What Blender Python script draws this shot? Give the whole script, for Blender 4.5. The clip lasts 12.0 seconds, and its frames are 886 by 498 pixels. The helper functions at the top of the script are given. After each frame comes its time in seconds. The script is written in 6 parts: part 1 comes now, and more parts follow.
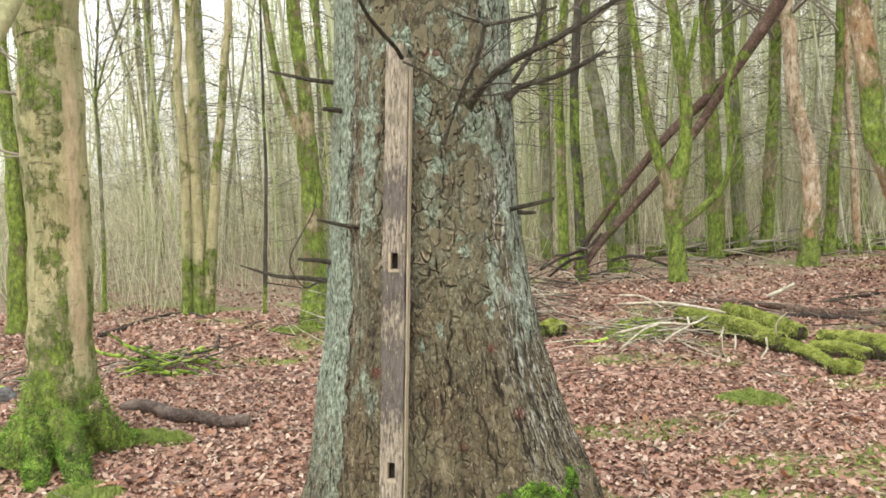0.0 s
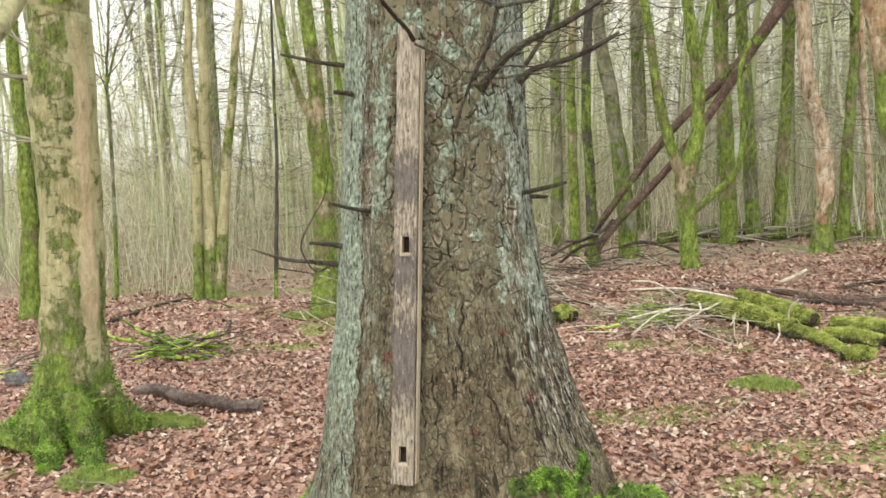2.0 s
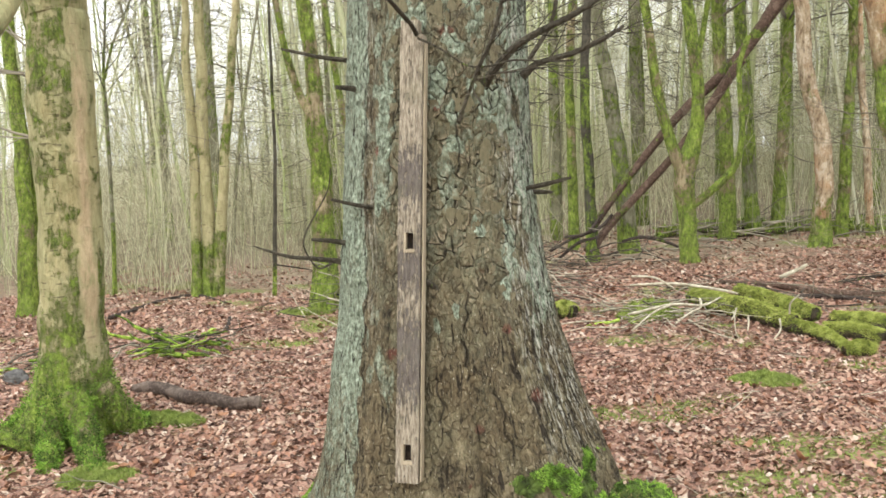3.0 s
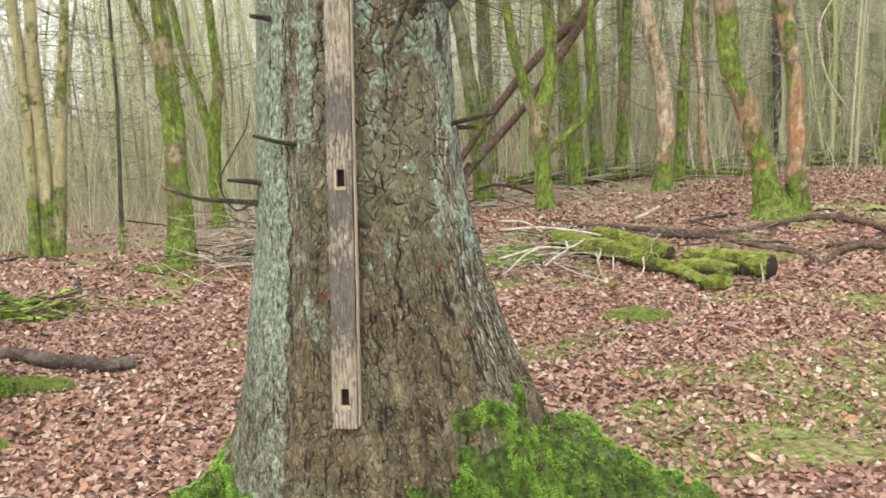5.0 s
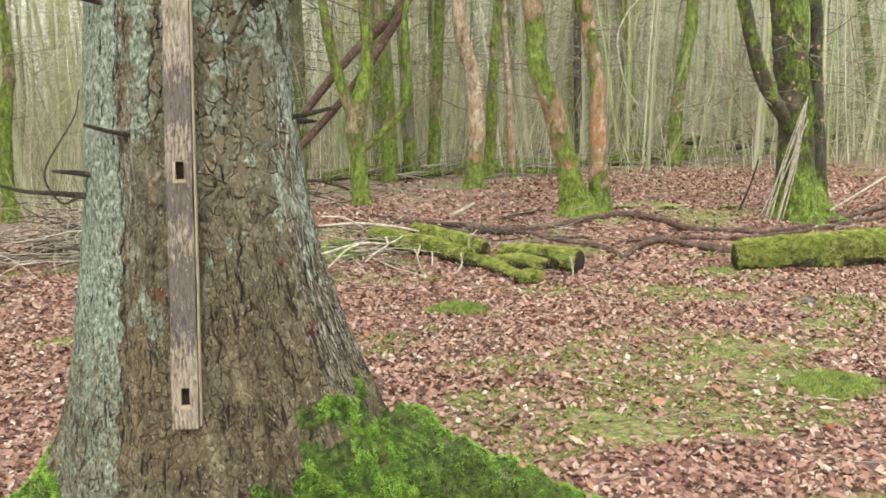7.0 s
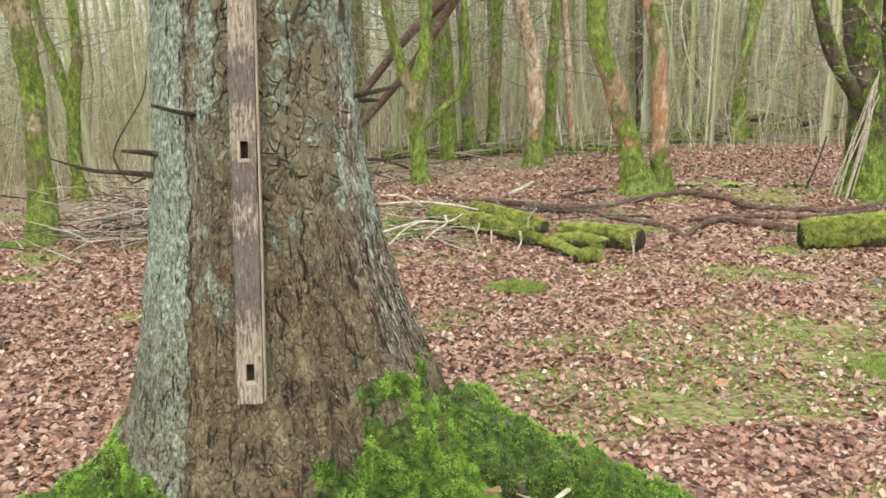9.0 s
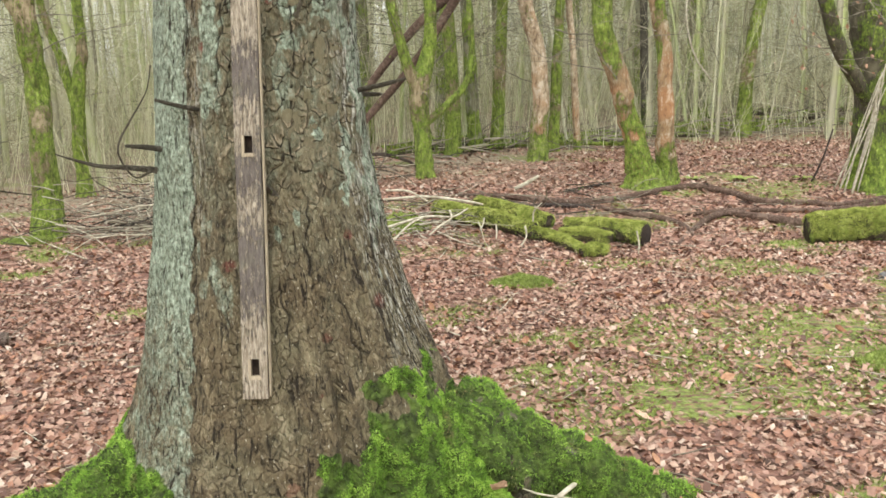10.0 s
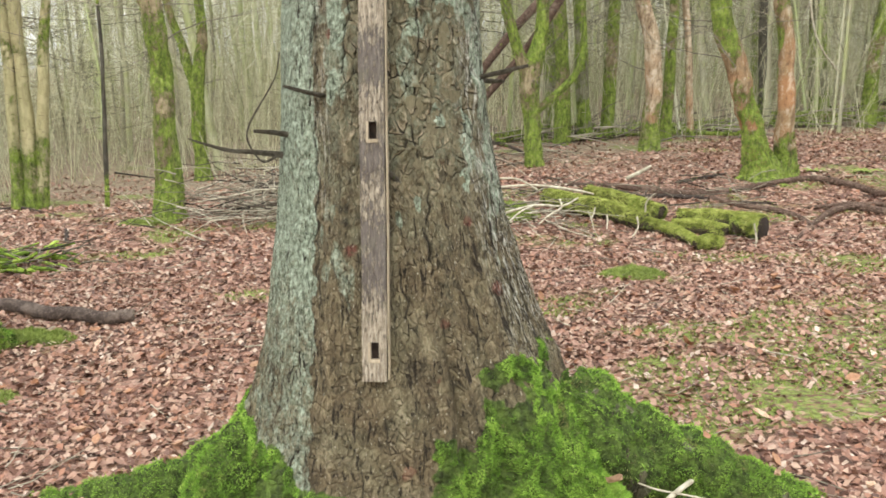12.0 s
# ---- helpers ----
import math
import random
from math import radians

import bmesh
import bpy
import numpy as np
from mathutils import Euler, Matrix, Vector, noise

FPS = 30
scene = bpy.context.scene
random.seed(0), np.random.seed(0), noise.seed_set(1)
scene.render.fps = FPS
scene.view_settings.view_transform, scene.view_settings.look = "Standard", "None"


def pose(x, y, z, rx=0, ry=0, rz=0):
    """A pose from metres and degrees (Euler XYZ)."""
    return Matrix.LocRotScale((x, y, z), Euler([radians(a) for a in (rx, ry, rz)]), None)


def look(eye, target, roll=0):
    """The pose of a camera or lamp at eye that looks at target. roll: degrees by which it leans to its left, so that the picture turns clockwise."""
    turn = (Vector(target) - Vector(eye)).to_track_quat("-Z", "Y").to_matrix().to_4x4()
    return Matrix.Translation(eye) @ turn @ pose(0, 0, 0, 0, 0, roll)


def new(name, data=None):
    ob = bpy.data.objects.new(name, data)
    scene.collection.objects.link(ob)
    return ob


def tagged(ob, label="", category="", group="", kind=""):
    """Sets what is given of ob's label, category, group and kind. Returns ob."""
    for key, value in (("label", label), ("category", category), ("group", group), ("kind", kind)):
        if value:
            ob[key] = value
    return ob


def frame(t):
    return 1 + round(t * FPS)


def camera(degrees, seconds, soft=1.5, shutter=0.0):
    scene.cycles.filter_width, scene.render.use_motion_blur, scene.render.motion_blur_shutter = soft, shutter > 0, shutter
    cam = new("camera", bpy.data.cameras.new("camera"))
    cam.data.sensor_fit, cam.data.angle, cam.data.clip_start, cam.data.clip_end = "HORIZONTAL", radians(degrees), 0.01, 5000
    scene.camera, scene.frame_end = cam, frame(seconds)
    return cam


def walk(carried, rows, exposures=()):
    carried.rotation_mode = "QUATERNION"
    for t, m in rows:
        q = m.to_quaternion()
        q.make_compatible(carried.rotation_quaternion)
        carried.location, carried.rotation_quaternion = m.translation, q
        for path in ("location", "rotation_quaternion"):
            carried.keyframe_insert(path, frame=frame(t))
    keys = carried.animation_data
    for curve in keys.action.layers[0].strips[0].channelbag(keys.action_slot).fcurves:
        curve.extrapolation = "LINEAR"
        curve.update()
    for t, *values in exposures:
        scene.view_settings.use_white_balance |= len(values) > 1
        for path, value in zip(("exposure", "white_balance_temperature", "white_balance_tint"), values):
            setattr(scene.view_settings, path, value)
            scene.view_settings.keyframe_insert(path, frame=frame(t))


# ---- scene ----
cam = camera(50.9, 12.0, soft=1.6, shutter=0.2)
PATH = [
    (0, (0.29, -0.01, 1.569), (0.097, 1.974, 1.408), -1.4),
    (0.5, (0.291, -0.007, 1.571), (0.093, 1.977, 1.408), -1.4),
    (1, (0.284, -0.001, 1.566), (0.073, 1.982, 1.406), -1.4),
    (1.5, (0.282, -0.005, 1.565), (0.067, 1.975, 1.389), -1.4),
    (2, (0.285, 0.001, 1.559), (0.069, 1.98, 1.37), -1.4),
    (2.5, (0.281, -0.002, 1.562), (0.068, 1.977, 1.367), -1.3),
    (2.7, (0.278, 0.001, 1.561), (0.067, 1.98, 1.364), -1.4),
    (4.3, (0.042, 0.179, 1.545), (-0.165, 2.154, 1.311), -2.5),
    (4.5, (0.002, 0.164, 1.527), (-0.037, 2.145, 1.255), -3.2),
    (5, (-0.05, 0.098, 1.503), (0.093, 2.07, 1.198), -1.9),
    (5.5, (-0.069, -0.018, 1.514), (0.224, 1.93, 1.17), -1.0),
    (6, (-0.09, 0.005, 1.513), (0.353, 1.926, 1.172), 0.4),
    (6.5, (-0.145, 0.085, 1.508), (0.41, 1.984, 1.208), 0.4),
    (7, (-0.165, 0.097, 1.502), (0.384, 1.994, 1.182), -0.2),
    (7.5, (-0.178, 0.095, 1.508), (0.293, 2.01, 1.175), -0.6),
    (7.7, (-0.175, 0.095, 1.506), (0.26, 2.018, 1.169), -0.8),
    (9.3, (-0.174, 0.101, 1.502), (0.25, 2.02, 1.134), -0.7),
    (9.5, (-0.174, 0.106, 1.499), (0.247, 2.025, 1.13), -0.8),
    (10, (-0.172, 0.107, 1.499), (0.243, 2.028, 1.124), -0.9),
    (10.5, (-0.177, 0.107, 1.5), (0.247, 2.024, 1.12), -0.6),
    (11, (-0.186, 0.11, 1.504), (0.214, 2.035, 1.135), -0.7),
    (11.5, (-0.219, 0.112, 1.498), (0.098, 2.052, 1.128), -0.6),
    (12, (-0.223, 0.122, 1.496), (-0.026, 2.073, 1.1), -0.9),
]
walk(cam, [(t, look(eye, target, roll)) for t, eye, target, roll in PATH])


# ---- world, light ----
world = bpy.data.worlds.new("overcast_sky")
scene.world = world
world.use_nodes = True
wt = world.node_tree
sky = wt.nodes.new("ShaderNodeTexSky")
sky.sky_type = "NISHITA"
sky.sun_disc = False
sky.sun_elevation, sky.sun_rotation = radians(38), radians(200)
sky.air_density, sky.dust_density, sky.ozone_density = 1.0, 6.0, 1.0
grey = wt.nodes.new("ShaderNodeHueSaturation")
grey.inputs["Saturation"].default_value = 0.18
wt.links.new(sky.outputs[0], grey.inputs["Color"])
cloud = wt.nodes.new("ShaderNodeMix")
cloud.data_type = "RGBA"
cloud.inputs[0].default_value = 0.8
cloud.inputs[7].default_value = (6.6, 6.75, 6.95, 1)
wt.links.new(grey.outputs[0], cloud.inputs[6])
wt.links.new(cloud.outputs[2], wt.nodes["Background"].inputs["Color"])
wt.nodes["Background"].inputs["Strength"].default_value = 0.15
sun = new("sun", bpy.data.lights.new("sun", "SUN"))
sun.data.energy, sun.data.angle, sun.data.color = 0.5, radians(60), (1.0, 0.98, 0.95)
sun.matrix_world = look((-3, -8, 12), (0, 3, 0))
scene.view_settings.exposure = 1.46


# ---- noise on arrays ----
def hash3(i, j, k, s=0):
    i, j, k = np.asarray(i), np.asarray(j), np.asarray(k)
    h = (i * 374761393 + j * 668265263 + k * 2147483647 + s * 1274126177) & 0xFFFFFFFF
    h = ((h ^ (h >> 13)) * 1274126177) & 0xFFFFFFFF
    h = ((h ^ (h >> 16)) * 1103515245) & 0xFFFFFFFF
    return ((h ^ (h >> 15)) & 0xFFFFFF) / float(0xFFFFFF)


def vnoise(x, y, z=0.0, s=0):
    """Smooth noise, 0 to 1."""
    x, y, z = np.broadcast_arrays(np.asarray(x, float), np.asarray(y, float), np.asarray(z, float))
    xi, yi, zi = (np.floor(v).astype(np.int64) for v in (x, y, z))
    f = [v - w for v, w in ((x, xi), (y, yi), (z, zi))]
    u, v, w = (a * a * (3 - 2 * a) for a in f)
    out = 0
    for a in (0, 1):
        for b in (0, 1):
            for c in (0, 1):
                out = out + (u if a else 1 - u) * (v if b else 1 - v) * (w if c else 1 - w) * hash3(xi + a, yi + b, zi + c, s)
    return out


def fbm(x, y, z=0.0, s=0, octaves=3):
    total, amp, norm, f = 0, 1.0, 0, 1.0
    for o in range(octaves):
        total, norm = total + amp * vnoise(np.asarray(x) * f, np.asarray(y) * f, np.asarray(z) * f, s + o), norm + amp
        amp, f = amp * 0.5, f * 2.03
    return total / norm


def cells(x, y, s=0):
    """Cell noise in the plane: nearest distance, next distance, a value per cell, depth below its middle."""
    xi, yi = np.floor(x).astype(np.int64), np.floor(y).astype(np.int64)
    d1, d2, val, drop = np.full(x.shape, 9.0), np.full(x.shape, 9.0), np.zeros(x.shape), np.zeros(x.shape)
    for a in (-1, 0, 1):
        for b in (-1, 0, 1):
            px = xi + a + hash3(xi + a, yi + b, 0 * xi, s)
            py = yi + b + hash3(xi + a, yi + b, 0 * xi + 7, s)
            d = np.hypot(px - x, py - y)
            near = d < d1
            d2 = np.where(near, d1, np.minimum(d2, d))
            val = np.where(near, hash3(xi + a, yi + b, 0 * xi + 13, s), val)
            drop = np.where(near, py - y, drop)
            d1 = np.where(near, d, d1)
    return d1, d2, val, drop


def smooth(a, b, v):
    u = np.clip((np.asarray(v, float) - a) / (b - a), 0, 1)
    return u * u * (3 - 2 * u)


def height(x, y):
    """The lie of the woodland floor."""
    x, y = np.asarray(x, float), np.asarray(y, float)
    r = smooth(-2, 2, x)
    low = 0.28 * smooth(6.8, 11, y) * r - 0.1 * smooth(9.5, 12, y) * (1 - r) + 0.025 * r * np.clip(y - 12, 0, 60)
    return low


def bumps(x, y):
    return 0.05 * (fbm(x * 0.9, y * 0.9, 0, 5) - 0.5) + 0.03 * (fbm(x * 4, y * 4, 0, 9) - 0.5)


def floor_z(x, y):
    return float(height(x, y) + bumps(x, y))


def moss_cover(x, y):
    """How mossy the floor is, 0 to 1."""
    x, y = np.asarray(x, float), np.asarray(y, float)
    patch = fbm(x * 1.1 + 3, y * 1.6, 0, 21, 4)
    side = smooth(0.2, 1.6, x) * (1 - smooth(6.0, 8.5, y)) * 0.11
    return smooth(0.53, 0.66, patch + side - 0.078)


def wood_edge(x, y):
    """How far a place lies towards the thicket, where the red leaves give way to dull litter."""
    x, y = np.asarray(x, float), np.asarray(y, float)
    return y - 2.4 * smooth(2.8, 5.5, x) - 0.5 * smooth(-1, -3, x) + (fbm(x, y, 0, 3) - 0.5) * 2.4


# ---- materials ----
class Nodes:
    def __init__(self, name, rough=0.9):
        self.mat = bpy.data.materials.new(name)
        self.mat.use_nodes = True
        self.t = self.mat.node_tree
        self.b = self.t.nodes["Principled BSDF"]
        self.b.inputs["Roughness"].default_value = rough
        self.b.inputs["Specular IOR Level"].default_value = 0.25
        self.coords = self.t.nodes.new("ShaderNodeNewGeometry").outputs["Position"]

    def put(self, socket, v):
        if isinstance(v, bpy.types.NodeSocket):
            self.t.links.new(v, socket)
        elif isinstance(v, (tuple, list)) and len(v) == 3 and socket.type == "RGBA":
            socket.default_value = (*v, 1)
        else:
            socket.default_value = v

    def scaled(self, sx, sy, sz):
        n = self.t.nodes.new("ShaderNodeMapping")
        n.inputs["Scale"].default_value = (sx, sy, sz)
        self.put(n.inputs[0], self.coords)
        return n.outputs[0]

    def noise(self, scale, detail=4, rough=0.55, at=None, warp=0.0):
        n = self.t.nodes.new("ShaderNodeTexNoise")
        n.inputs["Scale"].default_value, n.inputs["Detail"].default_value = scale, detail
        n.inputs["Roughness"].default_value, n.inputs["Distortion"].default_value = rough, warp
        self.put(n.inputs["Vector"], at or self.coords)
        return n.outputs["Fac"]

    def cell(self, scale, at=None, feature="F1", out="Distance"):
        n = self.t.nodes.new("ShaderNodeTexVoronoi")
        n.feature = feature
        n.inputs["Scale"].default_value = scale
        self.put(n.inputs["Vector"], at or self.coords)
        return n.outputs[out]

    def ramp(self, fac, *stops):
        n = self.t.nodes.new("ShaderNodeValToRGB")
        while len(n.color_ramp.elements) < len(stops):
            n.color_ramp.elements.new(0.5)
        for e, (p, c) in zip(n.color_ramp.elements, stops):
            e.position, e.color = p, (*(c if isinstance(c, tuple) else (c, c, c)), 1)
        self.put(n.inputs[0], fac)
        return n.outputs[0]

    def mix(self, fac, a, b, how="MIX"):
        n = self.t.nodes.new("ShaderNodeMix")
        n.data_type, n.blend_type = "RGBA", how
        self.put(n.inputs[0], fac)
        self.put(n.inputs[6], a)
        self.put(n.inputs[7], b)
        return n.outputs[2]

    def calc(self, op, a, b=0.0):
        n = self.t.nodes.new("ShaderNodeMath")
        n.operation, n.use_clamp = op, False
        self.put(n.inputs[0], a)
        self.put(n.inputs[1], b)
        return n.outputs[0]

    def vec(self, op, a, b):
        n = self.t.nodes.new("ShaderNodeVectorMath")
        n.operation = op
        self.put(n.inputs[0], a)
        self.put(n.inputs[1], b)
        return n.outputs[0]

    def axis_of(self, v, k):
        n = self.t.nodes.new("ShaderNodeSeparateXYZ")
        self.put(n.inputs[0], v)
        return n.outputs[k]

    def attr(self, name):
        n = self.t.nodes.new("ShaderNodeAttribute")
        n.attribute_name = name
        return n.outputs["Fac"]

    def island(self):
        return self.t.nodes.new("ShaderNodeNewGeometry").outputs["Random Per Island"]

    def random(self):
        return self.t.nodes.new("ShaderNodeObjectInfo").outputs["Random"]

    def bump(self, h, dist, strength=1.0):
        n = self.t.nodes.new("ShaderNodeBump")
        n.inputs["Distance"].default_value, n.inputs["Strength"].default_value = dist, strength
        self.put(n.inputs["Height"], h)
        self.put(self.b.inputs["Normal"], n.outputs[0])

    def done(self, colour):
        self.put(self.b.inputs["Base Color"], colour)
        return self.mat


def bark(name, dark, mid, light, moss=0.5, streak=(30, 30, 6), red=None, patch=2.6, film=0.0, mottle=0.0):
    """Bark of a woodland tree: streaked colour, lichen blotches, moss where the noise lets it grow."""
    n = Nodes(name)
    fine = n.noise(1.0, 8, 0.75, n.scaled(*streak))
    colour = n.ramp(fine, (0.25, dark), (0.5, mid), (0.75, light))
    blotch = n.ramp(n.noise(7, 4, 0.6), (0.5, 0.0), (0.62, 1.0))
    colour = n.mix(n.calc("MULTIPLY", blotch, 0.55), colour, light)
    if red:
        colour = n.mix(n.ramp(n.noise(1.6, 3), (0.52, 0.0), (0.64, 0.85)), colour, red)
    if mottle:
        flake = n.noise(1.0, 7, 0.78, n.scaled(17, 17, 8))
        colour = n.mix(n.ramp(flake, (0.53, 0.0), (0.6, mottle)), colour, (0.72, 0.64, 0.50))
        colour = n.mix(n.ramp(flake, (0.38, mottle), (0.46, 0.0)), colour, (0.085, 0.05, 0.032))
    if film:
        thin = n.ramp(n.noise(1.0, 6, 0.7, n.scaled(7, 7, 1.6)), (0.36, 0.0), (0.54, film))
        colour = n.mix(thin, colour, n.ramp(fine, (0.3, (0.21, 0.22, 0.095)), (0.7, (0.44, 0.44, 0.23))))
        marks = n.ramp(n.noise(1.0, 3, 0.5, n.scaled(10, 10, 55)), (0.64, 0.0), (0.7, 0.7))
        colour = n.mix(marks, colour, (0.10, 0.085, 0.045))
    grow = n.calc("ADD", n.noise(patch, 9, 0.74), n.calc("MULTIPLY", n.calc("SUBTRACT", n.noise(1.1, 5, 0.6), 0.5), 0.6))
    grow = n.calc("SUBTRACT", n.calc("ADD", grow, n.calc("MULTIPLY", n.attr("foot"), 0.28)), n.calc("MULTIPLY", n.attr("bare"), 0.3))
    if film:
        strip = n.calc("MULTIPLY", n.attr("bare"), n.ramp(n.noise(1.0, 6, 0.75, n.scaled(22, 22, 6)), (0.36, 0.05), (0.5, 0.85)))
        colour = n.mix(strip, colour, n.ramp(fine, (0.3, (0.47, 0.345, 0.20)), (0.7, (0.74, 0.58, 0.37))))
    mask = n.ramp(n.calc("ADD", n.calc("ADD", grow, n.calc("MULTIPLY", n.calc("SUBTRACT", n.noise(1.0, 6, 0.75, n.scaled(26, 26, 9)), 0.5), 0.36)), moss - 0.5), (0.46, 0.0), (0.54, 1.0))
    mask = n.calc("MULTIPLY", mask, n.ramp(n.noise(45, 4, 0.7), (0.34, 0.45), (0.5, 1.0)))
    colour = n.mix(mask, colour, n.ramp(n.noise(1.0, 7, 0.75, n.scaled(24, 24, 13)), (0.3, (0.05, 0.07, 0.014)), (0.44, (0.145, 0.212, 0.033)), (0.55, (0.26, 0.355, 0.055)), (0.68, (0.46, 0.56, 0.135))))
    colour = n.mix(n.calc("MULTIPLY", mask, n.ramp(n.noise(1.0, 7, 0.75, n.scaled(17, 17, 4.5)), (0.36, 0.85), (0.49, 0.0))), colour, n.ramp(n.noise(40, 4), (0.3, (0.03, 0.032, 0.014)), (0.7, (0.12, 0.12, 0.045))))
    n.bump(n.calc("ADD", n.calc("ADD", fine, mask), n.calc("MULTIPLY", n.noise(60, 4), 0.6)), 0.03, 1.0)
    return n.done(colour)


M = {}
M["beech"] = bark("beech_bark", (0.27, 0.23, 0.11), (0.46, 0.40, 0.2), (0.62, 0.54, 0.31), 0.45, (30, 30, 9), patch=4.2, film=0.6)
M["tan"] = bark("tan_bark", (0.21, 0.18, 0.09), (0.42, 0.37, 0.195), (0.60, 0.53, 0.31), 0.42, film=0.35)
M["green"] = bark("mossy_bark", (0.08, 0.062, 0.034), (0.26, 0.205, 0.115), (0.52, 0.43, 0.27), 0.55)
M["orange"] = bark("orange_bark", (0.11, 0.08, 0.045), (0.29, 0.20, 0.11), (0.45, 0.34, 0.20), 0.50, (34, 34, 7), red=(0.42, 0.215, 0.10), mottle=0.5)
M["pink"] = bark("peeling_bark", (0.13, 0.09, 0.06), (0.40, 0.30, 0.185), (0.68, 0.57, 0.41), 0.36, (34, 34, 5), red=(0.47, 0.275, 0.14), mottle=0.75)
M["grey"] = bark("grey_bark", (0.085, 0.082, 0.05), (0.205, 0.198, 0.125), (0.36, 0.35, 0.235), 0.48)
M["stout"] = bark("stout_mossy_bark", (0.03, 0.027, 0.017), (0.085, 0.075, 0.047), (0.18, 0.16, 0.10), 0.45)
M["dark"] = bark("dark_bark", (0.03, 0.028, 0.02), (0.065, 0.058, 0.042), (0.13, 0.12, 0.09), 0.40)
M["deadwood"] = bark("dead_wood", (0.034, 0.022, 0.016), (0.115, 0.073, 0.052), (0.29, 0.205, 0.155), 0.35, (40, 40, 40))
M["branch"] = bark("dead_spruce_branch", (0.035, 0.03, 0.022), (0.09, 0.078, 0.055), (0.19, 0.17, 0.125), 0.34, (60, 60, 60))
M["logbark"] = bark("log_bark", (0.03, 0.022, 0.017), (0.11, 0.08, 0.064), (0.32, 0.25, 0.20), 0.28, (45, 45, 45))
M["darkwood"] = bark("wet_dead_wood", (0.025, 0.018, 0.014), (0.06, 0.045, 0.036), (0.12, 0.095, 0.08), 0.34, (30, 30, 30))


def pale_wood():
    n = Nodes("pale_bare_wood", 0.8)
    return n.done(n.ramp(n.noise(25, 4), (0.3, (0.26, 0.23, 0.16)), (0.7, (0.55, 0.51, 0.39))))


def cut_wood():
    n = Nodes("cut_end_wood", 0.85)
    return n.done(n.ramp(n.noise(40, 4), (0.3, (0.06, 0.05, 0.04)), (0.7, (0.22, 0.17, 0.12))))


def root_moss_mat():
    """Moss with brown dead patches; shade is put into its creases, light onto its thick cushions."""
    n = Nodes("cushion_moss", 0.95)
    thick = n.calc("ADD", n.calc("MULTIPLY", n.attr("lush_light"), 0.42), n.calc("ADD", n.calc("MULTIPLY", n.noise(30, 5, 0.7), 0.7), n.calc("MULTIPLY", n.island(), 0.18)))
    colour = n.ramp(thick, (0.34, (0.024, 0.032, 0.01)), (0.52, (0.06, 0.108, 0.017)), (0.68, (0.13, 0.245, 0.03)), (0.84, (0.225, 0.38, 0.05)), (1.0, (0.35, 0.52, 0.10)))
    dead = n.calc("MULTIPLY", n.ramp(n.noise(7, 6, 0.7), (0.57, 0.0), (0.64, 0.8)), n.ramp(n.attr("lush_light"), (0.5, 1.0), (0.95, 0.2)))
    colour = n.mix(dead, colour, n.ramp(n.island(), (0.0, (0.10, 0.07, 0.035)), (1.0, (0.33, 0.235, 0.13))))
    return n.done(colour)


def trunk_moss_mat():
    n = Nodes("trunk_moss", 0.95)
    fine = n.calc("ADD", n.calc("MULTIPLY", n.noise(1.0, 6, 0.75, n.scaled(11, 11, 6)), 0.95), n.calc("MULTIPLY", n.island(), 0.15))
    return n.done(n.ramp(fine, (0.40, (0.028, 0.040, 0.009)), (0.49, (0.085, 0.135, 0.019)), (0.57, (0.195, 0.285, 0.037)), (0.70, (0.41, 0.52, 0.105))))


def leaf_mat():
    n = Nodes("fallen_leaf", 0.55)
    n.b.inputs["Specular IOR Level"].default_value = 0.4
    pick = n.island()
    colour = n.ramp(pick, (0.0, (0.059, 0.032, 0.022)), (0.14, (0.148, 0.077, 0.052)), (0.3, (0.325, 0.157, 0.088)), (0.44, (0.276, 0.155, 0.108)), (0.6, (0.350, 0.209, 0.148)), (0.76, (0.414, 0.274, 0.185)), (0.93, (0.463, 0.345, 0.255)), (1.0, (0.591, 0.512, 0.406)))
    colour = n.mix(n.ramp(n.noise(0.9, 4), (0.4, 0.0), (0.62, 0.5)), colour, n.mix(0.4, colour, (0.29, 0.125, 0.085)))
    colour = n.mix(n.ramp(n.noise(55, 3), (0.45, 0.0), (0.7, 0.4)), colour, (0.15, 0.08, 0.05))
    return n.done(colour)


